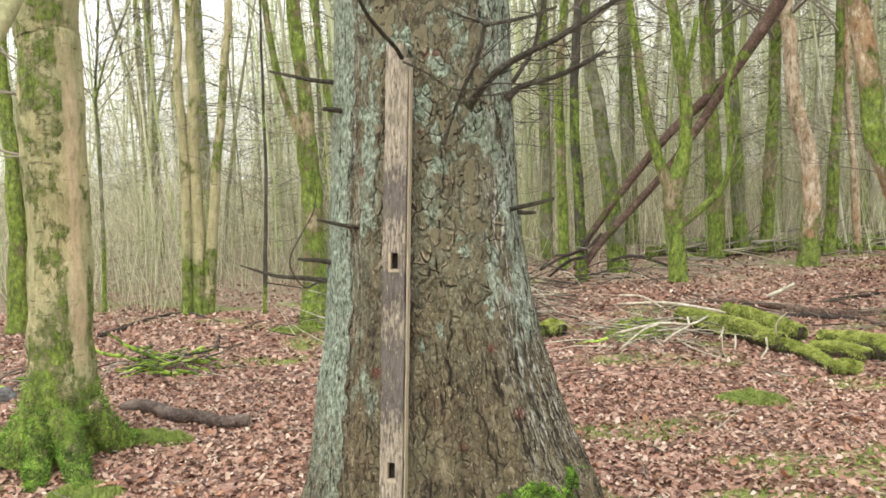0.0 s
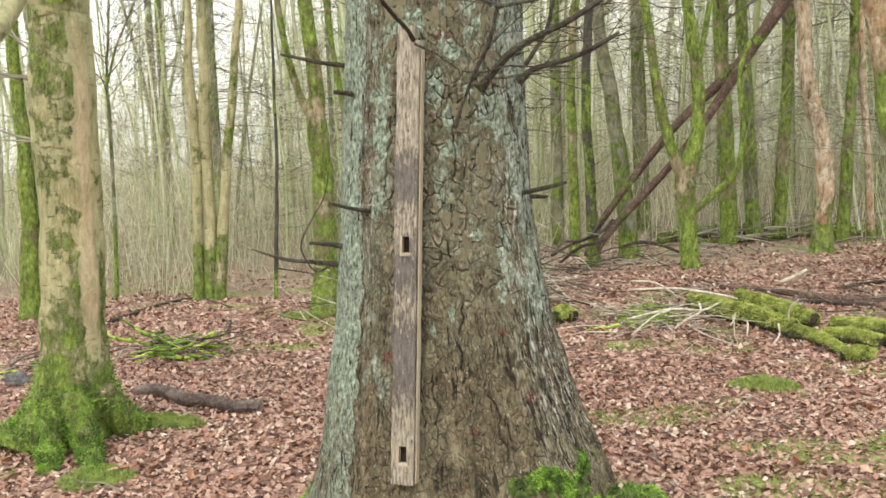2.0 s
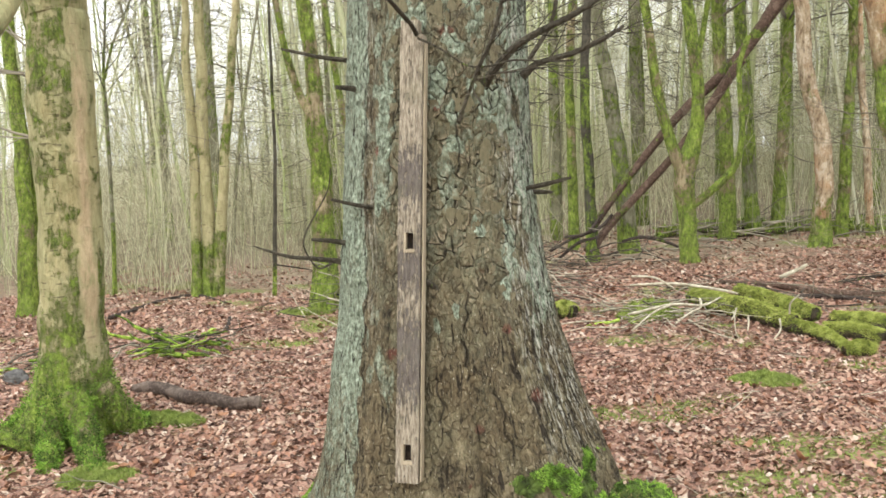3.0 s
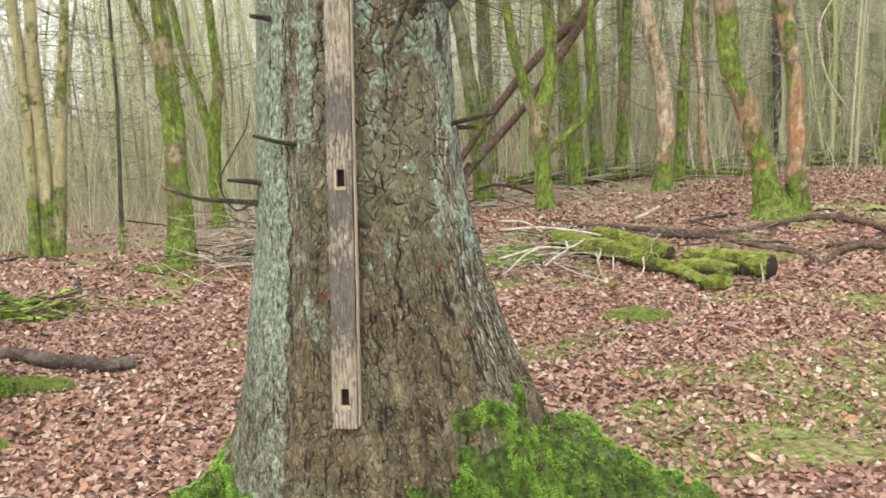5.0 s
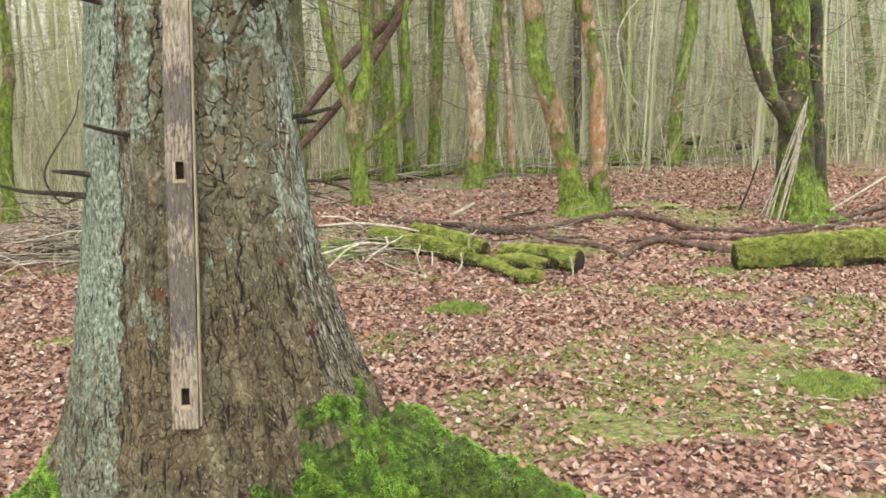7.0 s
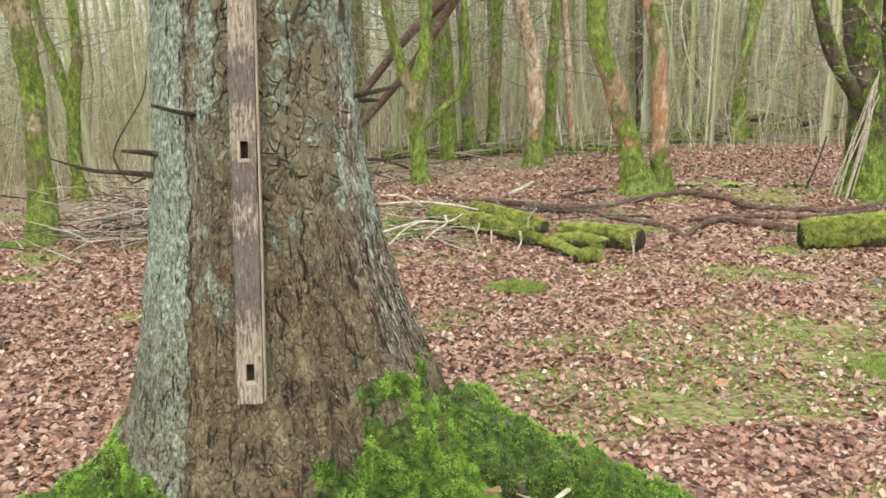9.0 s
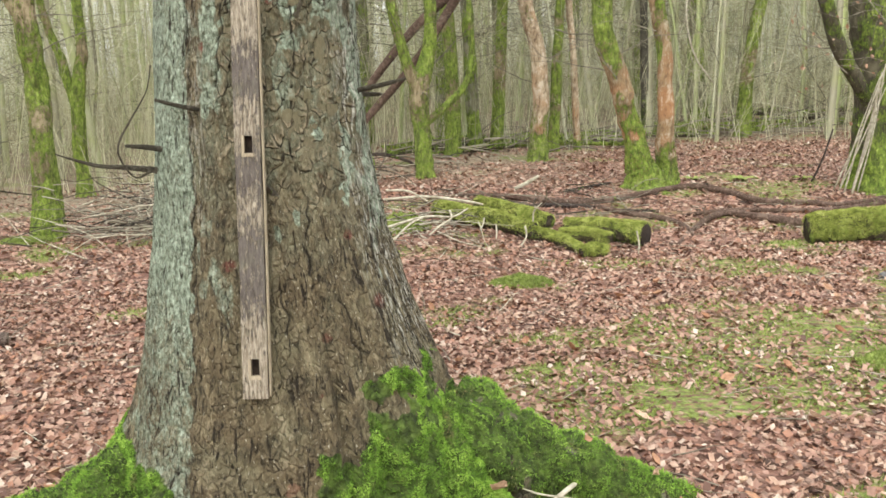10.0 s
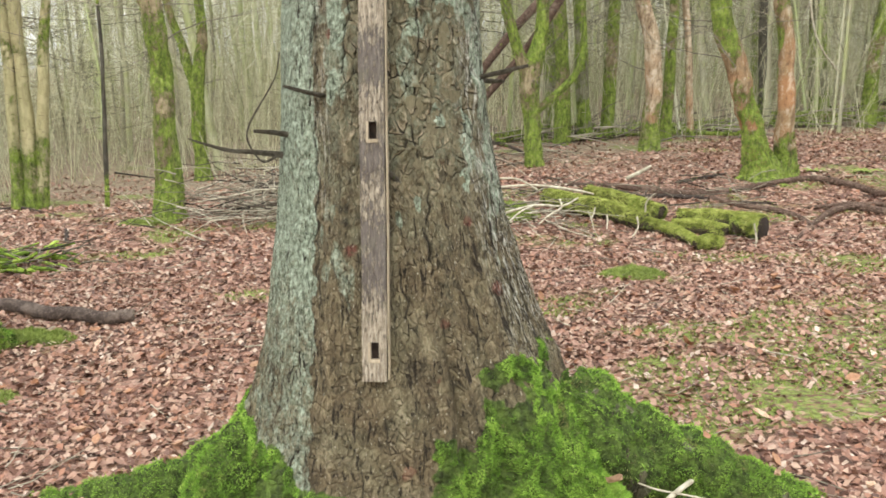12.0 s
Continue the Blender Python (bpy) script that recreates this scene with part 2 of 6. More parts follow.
def floor_mat():
    n = Nodes("leaf_litter_floor", 0.9)
    value = n.cell(22, n.scaled(1, 1, 0.2), out="Color")
    s = n.t.nodes.new("ShaderNodeSeparateColor")
    n.put(s.inputs[0], value)
    colour = n.ramp(s.outputs[0], (0.0, (0.07, 0.036, 0.026)), (0.4, (0.19, 0.095, 0.066)), (0.75, (0.34, 0.19, 0.135)), (1.0, (0.48, 0.33, 0.25)))
    colour = n.mix(n.ramp(n.noise(14, 4), (0.45, 0.0), (0.65, 0.6)), colour, (0.07, 0.05, 0.035))
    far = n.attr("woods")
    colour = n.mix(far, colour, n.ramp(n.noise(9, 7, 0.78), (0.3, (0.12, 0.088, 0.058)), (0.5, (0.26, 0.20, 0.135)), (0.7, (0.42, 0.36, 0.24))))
    mask = n.calc("MULTIPLY", n.attr("moss"), n.ramp(n.noise(26, 4, 0.65), (0.4, 0.0), (0.55, 1.0)))
    colour = n.mix(mask, colour, n.ramp(n.noise(30, 5, 0.7), (0.3, (0.075, 0.095, 0.026)), (0.5, (0.165, 0.21, 0.048)), (0.7, (0.28, 0.33, 0.09))))
    n.bump(n.calc("ADD", n.cell(22), n.noise(40, 4)), 0.03, 0.7)
    return n.done(colour)


def stem_mat():
    n = Nodes("far_stems", 0.9)
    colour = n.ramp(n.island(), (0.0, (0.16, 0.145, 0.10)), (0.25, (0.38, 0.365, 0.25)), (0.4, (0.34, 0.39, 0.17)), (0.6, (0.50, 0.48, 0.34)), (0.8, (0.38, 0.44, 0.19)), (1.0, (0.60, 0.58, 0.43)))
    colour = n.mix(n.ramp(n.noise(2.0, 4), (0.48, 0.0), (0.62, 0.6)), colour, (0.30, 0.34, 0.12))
    return n.done(colour)


def twig_mat(name, a, b):
    n = Nodes(name, 0.9)
    return n.done(n.ramp(n.island(), (0.0, a), (1.0, b)))


def floor_moss_mat():
    n = Nodes("floor_moss", 0.95)
    colour = n.ramp(n.noise(12, 5, 0.7), (0.3, (0.085, 0.12, 0.026)), (0.5, (0.205, 0.27, 0.055)), (0.7, (0.36, 0.43, 0.11)))
    return n.done(n.mix(n.calc("MULTIPLY", n.island(), 0.4), colour, (0.30, 0.33, 0.12)))


M["floormoss"] = floor_moss_mat()
M["leaf"], M["floor"], M["stems"] = leaf_mat(), floor_mat(), stem_mat()
M["rootmoss"] = root_moss_mat()
M["trunkmoss"] = trunk_moss_mat()
M["pale"], M["cut"] = pale_wood(), cut_wood()
# distance haze is put into the far boughs' colour; near ones stay darker
M["bough"] = twig_mat("hazed_far_bough", (0.34, 0.34, 0.225), (0.88, 0.89, 0.66))
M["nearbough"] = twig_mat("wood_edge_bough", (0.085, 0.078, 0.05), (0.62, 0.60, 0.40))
M["twig"] = twig_mat("brown_twig", (0.13, 0.115, 0.085), (0.33, 0.295, 0.22))
M["darktwig"] = twig_mat("dark_twig", (0.035, 0.03, 0.024), (0.13, 0.11, 0.08))
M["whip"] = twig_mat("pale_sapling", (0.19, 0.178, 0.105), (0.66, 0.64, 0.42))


def spruce_mat():
    """Scaly spruce bark: curled scales above, a fine vertical grain of small scales towards the butt, lichen crusts."""
    n = Nodes("spruce_bark", 0.9)
    flat = n.t.nodes.new("ShaderNodeCombineXYZ")
    n.put(flat.inputs[0], n.attr("arc"))
    n.put(flat.inputs[1], n.attr("tall"))
    flat = flat.outputs[0]

    def stretched(sx, sy, at=None):
        m = n.t.nodes.new("ShaderNodeMapping")
        m.inputs["Scale"].default_value = (sx, sy, 1)
        n.put(m.inputs[0], at or flat)
        return m.outputs[0]

    def shifted(scale, amount):
        w = n.t.nodes.new("ShaderNodeTexNoise")
        w.inputs["Scale"].default_value, w.inputs["Detail"].default_value = scale, 3
        n.put(w.inputs["Vector"], flat)
        return n.vec("ADD", flat, n.vec("MULTIPLY", n.vec("SUBTRACT", w.outputs["Color"], (0.5, 0.5, 0.5)), (amount, amount, 0)))

    def times(a, b):
        return n.calc("MULTIPLY", a, b)

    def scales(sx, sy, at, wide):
        """Lower edges of overlapping scales painted as shaded, their worn rims painted with a highlight, and a value
        per scale.
        """
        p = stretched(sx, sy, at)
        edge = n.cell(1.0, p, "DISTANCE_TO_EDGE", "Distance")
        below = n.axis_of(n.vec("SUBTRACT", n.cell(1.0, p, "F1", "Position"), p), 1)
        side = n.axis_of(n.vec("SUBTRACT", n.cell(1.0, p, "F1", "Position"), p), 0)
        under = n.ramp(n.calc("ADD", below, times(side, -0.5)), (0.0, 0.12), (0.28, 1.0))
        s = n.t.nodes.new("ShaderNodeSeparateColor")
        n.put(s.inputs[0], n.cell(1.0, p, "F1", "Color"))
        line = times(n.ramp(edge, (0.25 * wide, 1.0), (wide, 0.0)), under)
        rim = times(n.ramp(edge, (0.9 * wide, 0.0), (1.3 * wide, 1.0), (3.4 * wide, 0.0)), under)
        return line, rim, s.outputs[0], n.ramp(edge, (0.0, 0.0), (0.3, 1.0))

    scaly = n.attr("scaly")
    furrow = n.attr("furrow")
    far_warp = shifted(16, 0.05)
    big, big_rim_light, big_tone, big_rise = scales(25, 17, far_warp, 0.065)
    mid, mid_rim_light, mid_tone, mid_rise = scales(62, 30, shifted(40, 0.022), 0.11)
    grain = n.noise(1.0, 7, 0.72, stretched(110, 38), 0.3)
    streaks = n.noise(1.0, 4, 0.6, stretched(24, 3.0))
    patchy = n.noise(1.0, 5, 0.6, stretched(7, 5))
    tone = n.calc("ADD", n.calc("ADD", times(big_tone, 0.07), times(grain, 0.5)), n.calc("ADD", times(mid_tone, 0.10), times(streaks, 0.33)))
    colour = n.ramp(tone, (0.37, (0.036, 0.027, 0.015)), (0.47, (0.094, 0.072, 0.040)), (0.56, (0.145, 0.114, 0.064)), (0.68, (0.27, 0.218, 0.132)))
    olive = n.calc("MAXIMUM", n.ramp(patchy, (0.42, 0.0), (0.6, 0.65)), times(scaly, 0.75))
    colour = n.mix(olive, colour, n.ramp(tone, (0.37, (0.055, 0.05, 0.028)), (0.51, (0.138, 0.124, 0.072)), (0.68, (0.27, 0.247, 0.155))))
    # a thin grey-green film high on the trunk
    film = times(n.ramp(n.calc("SUBTRACT", n.calc("ADD", n.attr("tall"), times(patchy, 0.8)), 1.15), (0.0, 0.0), (0.6, 1.0)), n.ramp(n.noise(1.0, 7, 0.7, stretched(22, 12)), (0.42, 0.0), (0.62, 0.55)))
    colour = n.mix(film, colour, n.ramp(grain, (0.35, (0.10, 0.115, 0.075)), (0.65, (0.26, 0.285, 0.20))))
    # worn paler rims above the scale edges, with a highlight put into the colour
    colour = n.mix(times(n.calc("ADD", times(big_rim_light, n.calc("ADD", times(scaly, 0.95), 0.12)), times(mid_rim_light, 0.34)), n.ramp(n.noise(1.0, 4, 0.6, stretched(14, 11)), (0.4, 0.2), (0.6, 1.0))), colour, (0.40, 0.335, 0.225))
    red = n.calc("MAXIMUM", n.ramp(n.noise(9, 3, 0.5), (0.7, 0.0), (0.74, 0.5)), times(n.attr("rust"), n.ramp(n.noise(60, 4), (0.35, 0.2), (0.5, 0.9))))
    colour = n.mix(red, colour, (0.15, 0.058, 0.04))
    # lichen: a crust with a ragged edge, darker flecks where bark shows through
    lich = n.ramp(n.calc("ADD", n.attr("lichen"), times(n.noise(1.0, 9, 0.8, stretched(30, 17)), 0.9)), (0.80, 0.0), (1.04, 0.92))
    crust = n.ramp(n.noise(1.0, 7, 0.75, stretched(70, 40)), (0.34, (0.065, 0.078, 0.05)), (0.45, (0.19, 0.228, 0.162)), (0.56, (0.35, 0.415, 0.312)), (0.72, (0.56, 0.615, 0.495)))
    colour = n.mix(lich, colour, crust)
    # pale shreds of weathered bark
    shred = times(n.attr("pale"), n.ramp(n.noise(1.0, 6, 0.7, stretched(85, 10), 0.8), (0.515, 0.0), (0.585, 0.9)))
    colour = n.mix(shred, colour, n.ramp(grain, (0.3, (0.30, 0.29, 0.235)), (0.7, (0.62, 0.61, 0.52))))
    speck = n.ramp(n.noise(1.0, 2, 0.5, stretched(165, 62)), (0.66, 0.0), (0.71, 0.75))
    colour = n.mix(speck, colour, (0.40, 0.37, 0.28))
    # dark colour: painted shade below scale edges; short vertical ticks, long splits, knots
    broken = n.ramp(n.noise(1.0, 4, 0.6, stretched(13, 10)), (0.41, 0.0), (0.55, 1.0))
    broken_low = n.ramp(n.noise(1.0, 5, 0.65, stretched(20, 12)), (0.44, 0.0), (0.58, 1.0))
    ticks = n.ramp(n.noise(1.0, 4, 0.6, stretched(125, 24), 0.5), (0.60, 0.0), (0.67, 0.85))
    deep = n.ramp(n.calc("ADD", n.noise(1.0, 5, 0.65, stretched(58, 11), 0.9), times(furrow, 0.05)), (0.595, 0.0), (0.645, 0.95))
    gap_shade = n.calc("MAXIMUM", times(times(big, broken), n.calc("ADD", times(scaly, 0.95), 0.12)), times(times(mid, broken_low), n.calc("ADD", 0.35, times(furrow, 0.45))))
    gap_shade = n.calc("MAXIMUM", gap_shade, times(n.calc("MAXIMUM", ticks, deep), n.calc("SUBTRACT", 1.0, times(scaly, 0.85))))
    colour = n.mix(gap_shade, colour, (0.026, 0.02, 0.013))
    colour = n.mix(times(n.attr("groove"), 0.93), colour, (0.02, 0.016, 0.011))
    knot = n.ramp(n.calc("ADD", times(n.attr("stain"), 1.0), times(n.noise(1.0, 7, 0.8, stretched(70, 24)), 1.5)), (1.02, 0.0), (1.38, 0.92))
    colour = n.mix(knot, colour, n.ramp(grain, (0.4, (0.014, 0.012, 0.01)), (0.65, (0.06, 0.055, 0.048))))
    # moss bed coloured dark, as shade between the tufts
    mossy = n.ramp(n.calc("ADD", n.attr("moss"), times(n.noise(1.0, 6, 0.7, stretched(30, 24)), 0.8)), (0.75, 0.0), (0.95, 1.0))
    colour = n.mix(mossy, colour, n.ramp(n.noise(25, 5, 0.65), (0.35, (0.03, 0.042, 0.012)), (0.65, (0.12, 0.18, 0.035))))
    rise = n.calc("ADD", n.calc("ADD", times(grain, 0.8), times(mid_rise, 0.5)), n.calc("SUBTRACT", times(big_rise, times(scaly, 1.0)), times(gap_shade, 1.3)))
    n.bump(rise, 0.012, 1.0)
    return n.done(colour)


def plank_mat():
    n = Nodes("weathered_painted_wood", 0.8)
    grain = n.noise(1.0, 6, 0.7, n.scaled(160, 160, 9))
    wood = n.ramp(grain, (0.28, (0.08, 0.065, 0.045)), (0.46, (0.215, 0.18, 0.13)), (0.7, (0.45, 0.395, 0.30)))
    paint = n.ramp(grain, (0.3, (0.055, 0.046, 0.04)), (0.7, (0.145, 0.125, 0.11)))
    chips = n.noise(1.0, 8, 0.8, n.scaled(110, 110, 30))
    left = n.ramp(n.calc("ADD", chips, n.calc("MULTIPLY", n.attr("paint"), 0.16)), (0.56, 0.0), (0.62, 0.9))
    colour = n.mix(left, wood, paint)
    colour = n.mix(n.ramp(n.noise(9, 4), (0.55, 0.0), (0.7, 0.35)), colour, (0.17, 0.17, 0.10))
    n.bump(n.calc("ADD", grain, left), 0.003, 0.8)
    return n.done(colour)


def fresh_wood():
    n = Nodes("pale_split_wood", 0.8)
    return n.done(n.ramp(n.noise(1.0, 5, 0.65, n.scaled(120, 120, 12)), (0.3, (0.20, 0.16, 0.105)), (0.7, (0.46, 0.39, 0.275))))


M["spruce"], M["plank"], M["fresh"] = spruce_mat(), plank_mat(), fresh_wood()
n_dark = Nodes("near_black_wood", 0.95)
M["hole"] = n_dark.done(n_dark.ramp(n_dark.noise(60, 3), (0.3, (0.015, 0.012, 0.01)), (0.7, (0.05, 0.035, 0.025))))


# ---- building helpers ----
def mesh_object(name, verts, faces, material, parent=None, label="", attrs=None, shade=True):
    me = bpy.data.meshes.new(name)
    if isinstance(faces, np.ndarray):
        v = np.asarray(verts, np.float32)
        n, k = faces.shape
        me.vertices.add(len(v))
        me.vertices.foreach_set("co", v.reshape(-1))
        me.loops.add(n * k)
        me.loops.foreach_set("vertex_index", faces.astype(np.int32).reshape(-1))
        me.polygons.add(n)
        me.polygons.foreach_set("loop_start", np.arange(0, n * k, k, dtype=np.int32))
    else:
        me.from_pydata([tuple(v) for v in np.asarray(verts, float).tolist()], [], faces)
    me.materials.append(material)
    me.polygons.foreach_set("use_smooth", np.full(len(me.polygons), bool(shade)))
    for key, values in (attrs or {}).items():
        me.attributes.new(key, "FLOAT", "POINT").data.foreach_set("value", np.asarray(values, np.float32))
    me.update(calc_edges=True)
    ob = new(name, me)
    if parent:
        ob.parent = parent
    if label:
        tagged(ob, label)
    return ob


def root_empty(name, label, category, group="", kind=""):
    return tagged(new(name), label, category, group, kind)


def spline(pts, steps):
    """A smooth line through (x, y, z, r) points."""
    p = np.asarray(pts, float)
    p = np.vstack([2 * p[0] - p[1], p, 2 * p[-1] - p[-2]])
    out = []
    for i in range(1, len(p) - 2):
        for s in range(steps):
            t = s / steps
            a, b, c, d = p[i - 1], p[i], p[i + 1], p[i + 2]
            out.append(0.5 * (2 * b + (c - a) * t + (2 * a - 5 * b + 4 * c - d) * t * t + (3 * b - a - 3 * c + d) * t ** 3))
    out.append(p[-2])
    out = np.array(out)
    out[:, 3] = np.maximum(out[:, 3], 0.0008)
    return out


def tube(pts, sides=8, steps=4, rough=0.0, seed=0, bumpy=3.0, flare=0.0, cap=True):
    """Verts and faces of a round, slightly uneven limb along (x, y, z, r) points."""
    line = spline(pts, steps) if steps > 1 else np.asarray(pts, float)
    c, r = line[:, :3], line[:, 3]
    d = np.gradient(c, axis=0)
    d /= np.linalg.norm(d, axis=1)[:, None] + 1e-9
    ref = np.array([0.0, 1.0, 0.0]) if abs(d[:, 1]).mean() < 0.8 else np.array([1.0, 0, 0])
    u = np.cross(d, ref)
    u /= np.linalg.norm(u, axis=1)[:, None] + 1e-9
    v = np.cross(d, u)
    a = np.arange(sides) * 2 * math.pi / sides
    n = len(c)
    rr = np.repeat(r[:, None], sides, 1)
    if rough:
        along = np.linspace(0, 1, n)[:, None] * (np.linalg.norm(np.diff(c, axis=0), axis=1).sum() * bumpy)
        rr = rr * (1 + rough * (fbm(np.cos(a)[None, :] * 1.5 + 9, np.sin(a)[None, :] * 1.5 + seed * 3.1, along + 0 * a[None, :], seed) - 0.5) * 2)
    if flare:
        rise = (c[:, 2] - c[0, 2])[:, None]
        lobes = 0.55 + 0.45 * np.cos(a * 4 + seed)[None, :] + 0.3 * np.cos(a * 7 + 2 * seed)[None, :]
        rr = rr * (1 + flare * np.exp(-rise / 0.16) * lobes)
    verts = c[:, None, :] + rr[..., None] * (np.cos(a)[None, :, None] * u[:, None, :] + np.sin(a)[None, :, None] * v[:, None, :])
    verts = verts.reshape(-1, 3)
    faces = []
    for i in range(n - 1):
        for j in range(sides):
            k = (j + 1) % sides
            faces.append((i * sides + j, i * sides + k, (i + 1) * sides + k, (i + 1) * sides + j))
    if cap:
        faces.append(tuple(range(sides))[::-1])
        faces.append(tuple(range((n - 1) * sides, n * sides)))
    return verts, faces


class Twigs:
    """Gathers great numbers of thin crooked twigs into one mesh."""
    def __init__(self):
        self.lines = []

    def add(self, p, d, length, r, g, kinks=3, droop=0.0, wild=0.16):
        p, d = np.atleast_2d(np.asarray(p, float)), np.atleast_2d(np.asarray(d, float))
        n = len(p)
        length, r = np.broadcast_to(length, n), np.broadcast_to(r, n)
        c, rr = [p], [r]
        for k in range(kinks):
            d = d + g.normal(0, wild, (n, 3)) + np.array([0, 0, droop])
            d = d / (np.linalg.norm(d, axis=1)[:, None] + 1e-9)
            c.append(c[-1] + d * (length / kinks)[:, None])
            rr.append(r * (1 - 0.75 * (k + 1) / kinks))
        c, rr = np.stack(c, 1), np.stack(rr, 1)
        self.lines.append((c, rr))
        return c

    def spray(self, p, d, length, r, g, depth=2, droop=0.0, forks=4):
        """Branches that split into ever finer twigs."""
        p, d = np.atleast_2d(np.asarray(p, float)), np.atleast_2d(np.asarray(d, float))
        n = len(p)
        length, r = np.broadcast_to(length, n), np.broadcast_to(r, n)
        c = self.add(p, d, length, r, g, 4, droop)
        if depth:
            who = np.repeat(np.arange(n), forks)
            at = c[who, g.integers(1, 5, len(who))]
            dd = d[who] + g.normal(0, 0.55, (len(who), 3))
            dd /= np.linalg.norm(dd, axis=1)[:, None] + 1e-9
            self.spray(at, dd, length[who] * g.uniform(0.4, 0.7, len(who)), r[who] * 0.5, g, depth - 1, droop, forks)

    def make(self, name, material, parent=None, label="", sides=3):
        vs, fs, base = [], [], 0
        for c, rr in self.lines:
            n, k, _ = c.shape
            d = c[:, -1] - c[:, 0]
            ref = np.where(np.abs(d[:, 2:3]) > 0.8 * np.linalg.norm(d, axis=1)[:, None], [[1.0, 0, 0]], [[0.0, 0, 1]])
            u = np.cross(d, ref)
            u /= np.linalg.norm(u, axis=1)[:, None] + 1e-9
            v = np.cross(d, u)
            v /= np.linalg.norm(v, axis=1)[:, None] + 1e-9
            a = np.arange(sides) * 2 * math.pi / sides
            ring = np.cos(a)[None, :, None] * u[:, None] + np.sin(a)[None, :, None] * v[:, None]
            vs.append((c[:, :, None, :] + rr[:, :, None, None] * ring[:, None]).reshape(-1, 3))
            ids = np.arange(n * k * sides).reshape(n, k, sides) + base
            nx = np.roll(ids, -1, 2)
            fs.append(np.stack([ids[:, :-1], nx[:, :-1], nx[:, 1:], ids[:, 1:]], -1).reshape(-1, 4))
            base += n * k * sides
        return mesh_object(name, np.vstack(vs), np.vstack(fs), material, parent, label, None, True)


# ---- woodland floor ----
def axis(lo, hi, step, far, grow):
    mid = list(np.arange(lo, hi, step))
    out, s = [], step
    v = mid[-1]
    while v < far:
        s *= grow
        v += s
        out.append(v)
    back, s, v = [], step, mid[0]
    while v > -far:
        s *= grow
        v -= s
        back.append(v)
    return np.array(back[::-1] + mid + out)


gx, gy = axis(-4.5, 7.5, 0.05, 900, 1.16), axis(1.0, 12.5, 0.05, 900, 1.16)
X, Y = np.meshgrid(gx, gy)
near_here = (1 - smooth(20, 60, np.hypot(X, Y)))
Z = height(X, np.minimum(Y, 60)) + bumps(X, Y) * near_here
count_x, count_y = X.shape[1], X.shape[0]
idx = np.arange(count_x * count_y).reshape(count_y, count_x)
quads = np.stack([idx[:-1, :-1], idx[:-1, 1:], idx[1:, 1:], idx[1:, :-1]], -1).reshape(-1, 4)
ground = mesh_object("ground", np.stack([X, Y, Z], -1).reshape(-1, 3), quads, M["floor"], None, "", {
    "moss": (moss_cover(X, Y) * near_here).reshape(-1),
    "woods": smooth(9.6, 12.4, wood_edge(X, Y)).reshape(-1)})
tagged(ground, "woodland floor of red-brown beech leaves with mossy patches", "ground", kind="structure")


# ---- the great spruce ----
SPRUCE_Y = 3.31
TRUNK_Z = [-0.3, 0.0, 0.28, 0.38, 0.48, 0.58, 0.78, 0.97, 1.16, 1.34, 1.52, 1.69, 2.0, 2.4, 6.0, 14.0]
TRUNK_R = [0.62, 0.56, 0.53, 0.515, 0.495, 0.47, 0.424, 0.384, 0.358, 0.341, 0.333, 0.323, 0.312, 0.305, 0.22, 0.05]
TRUNK_X = [-0.02, -0.02, -0.02, -0.026, -0.03, -0.041, -0.063, -0.078, -0.088, -0.097, -0.1, -0.098, -0.094, -0.092, -0.1, -0.1]
# root buttresses: bearing, reach, spread, how high they climb
LOBES = [(-6, 0.3, 11, 0.20), (-42, 0.14, 13, 0.24), (-85, 0.05, 16, 0.2), (-118, 0.07, 14, 0.18), (-150, 0.14, 15, 0.18), (176, 0.36, 14, 0.17), (120, 0.3, 16, 0.2), (60, 0.3, 16, 0.2)]


def bearing(deg, a):
    return (deg - a + 180) % 360 - 180


def spruce_surface(th, z):
    """Place of the trunk's skin at a bearing in degrees and a height, without its bark relief."""
    r = np.interp(z, TRUNK_Z, TRUNK_R)
    for a, reach, spread, climb in LOBES:
        r = r + reach * np.exp(-(bearing(th, a) / spread) ** 2) * np.exp(-np.maximum(z, 0) / climb)
    r = r * (1 + 0.035 * (fbm(np.cos(np.radians(th)) * 2 + 5, np.sin(np.radians(th)) * 2 + 5, z * 1.2, 31) - 0.5) * 2)
    return r


def spruce_point(th, z, out=0.0):
    r = float(spruce_surface(np.float64(th), np.float64(z))) + out
    return np.array((np.interp(z, TRUNK_Z, TRUNK_X) + r * math.cos(radians(th)), SPRUCE_Y + 0.035 * (min(z, 2.6) - 1.2) + r * math.sin(radians(th)), z))


def moss_line(th):
    """How high the moss climbs at a bearing."""
    return np.interp((th + 360) % 360, [0, 20, 90, 150, 180, 200, 215, 240, 262, 278, 295, 312, 330, 345, 360],
                     [0.36, 0.34, 0.4, 0.36, 0.33, 0.28, 0.22, 0.16, 0.14, 0.27, 0.48, 0.48, 0.49, 0.42, 0.36])


SCARS = [(-68, 1.37, 0.04), (-158, 1.22, 0.09), (-150, 1.86, 0.06), (-84, 1.63, 0.05), (-40, 1.75, 0.05), (-30, 1.40, 0.07), (-22, 1.17, 0.08), (-98, 1.11, 0.055), (-140, 1.41, 0.035), (-141, 1.25, 0.06), (-137, 1.17, 0.04), (-91, 1.13, 0.05), (-88, 1.07, 0.03), (-33, 1.42, 0.05), (-62, 1.39, 0.022), (-71, 1.65, 0.05), (-128, 1.41, 0.03)]

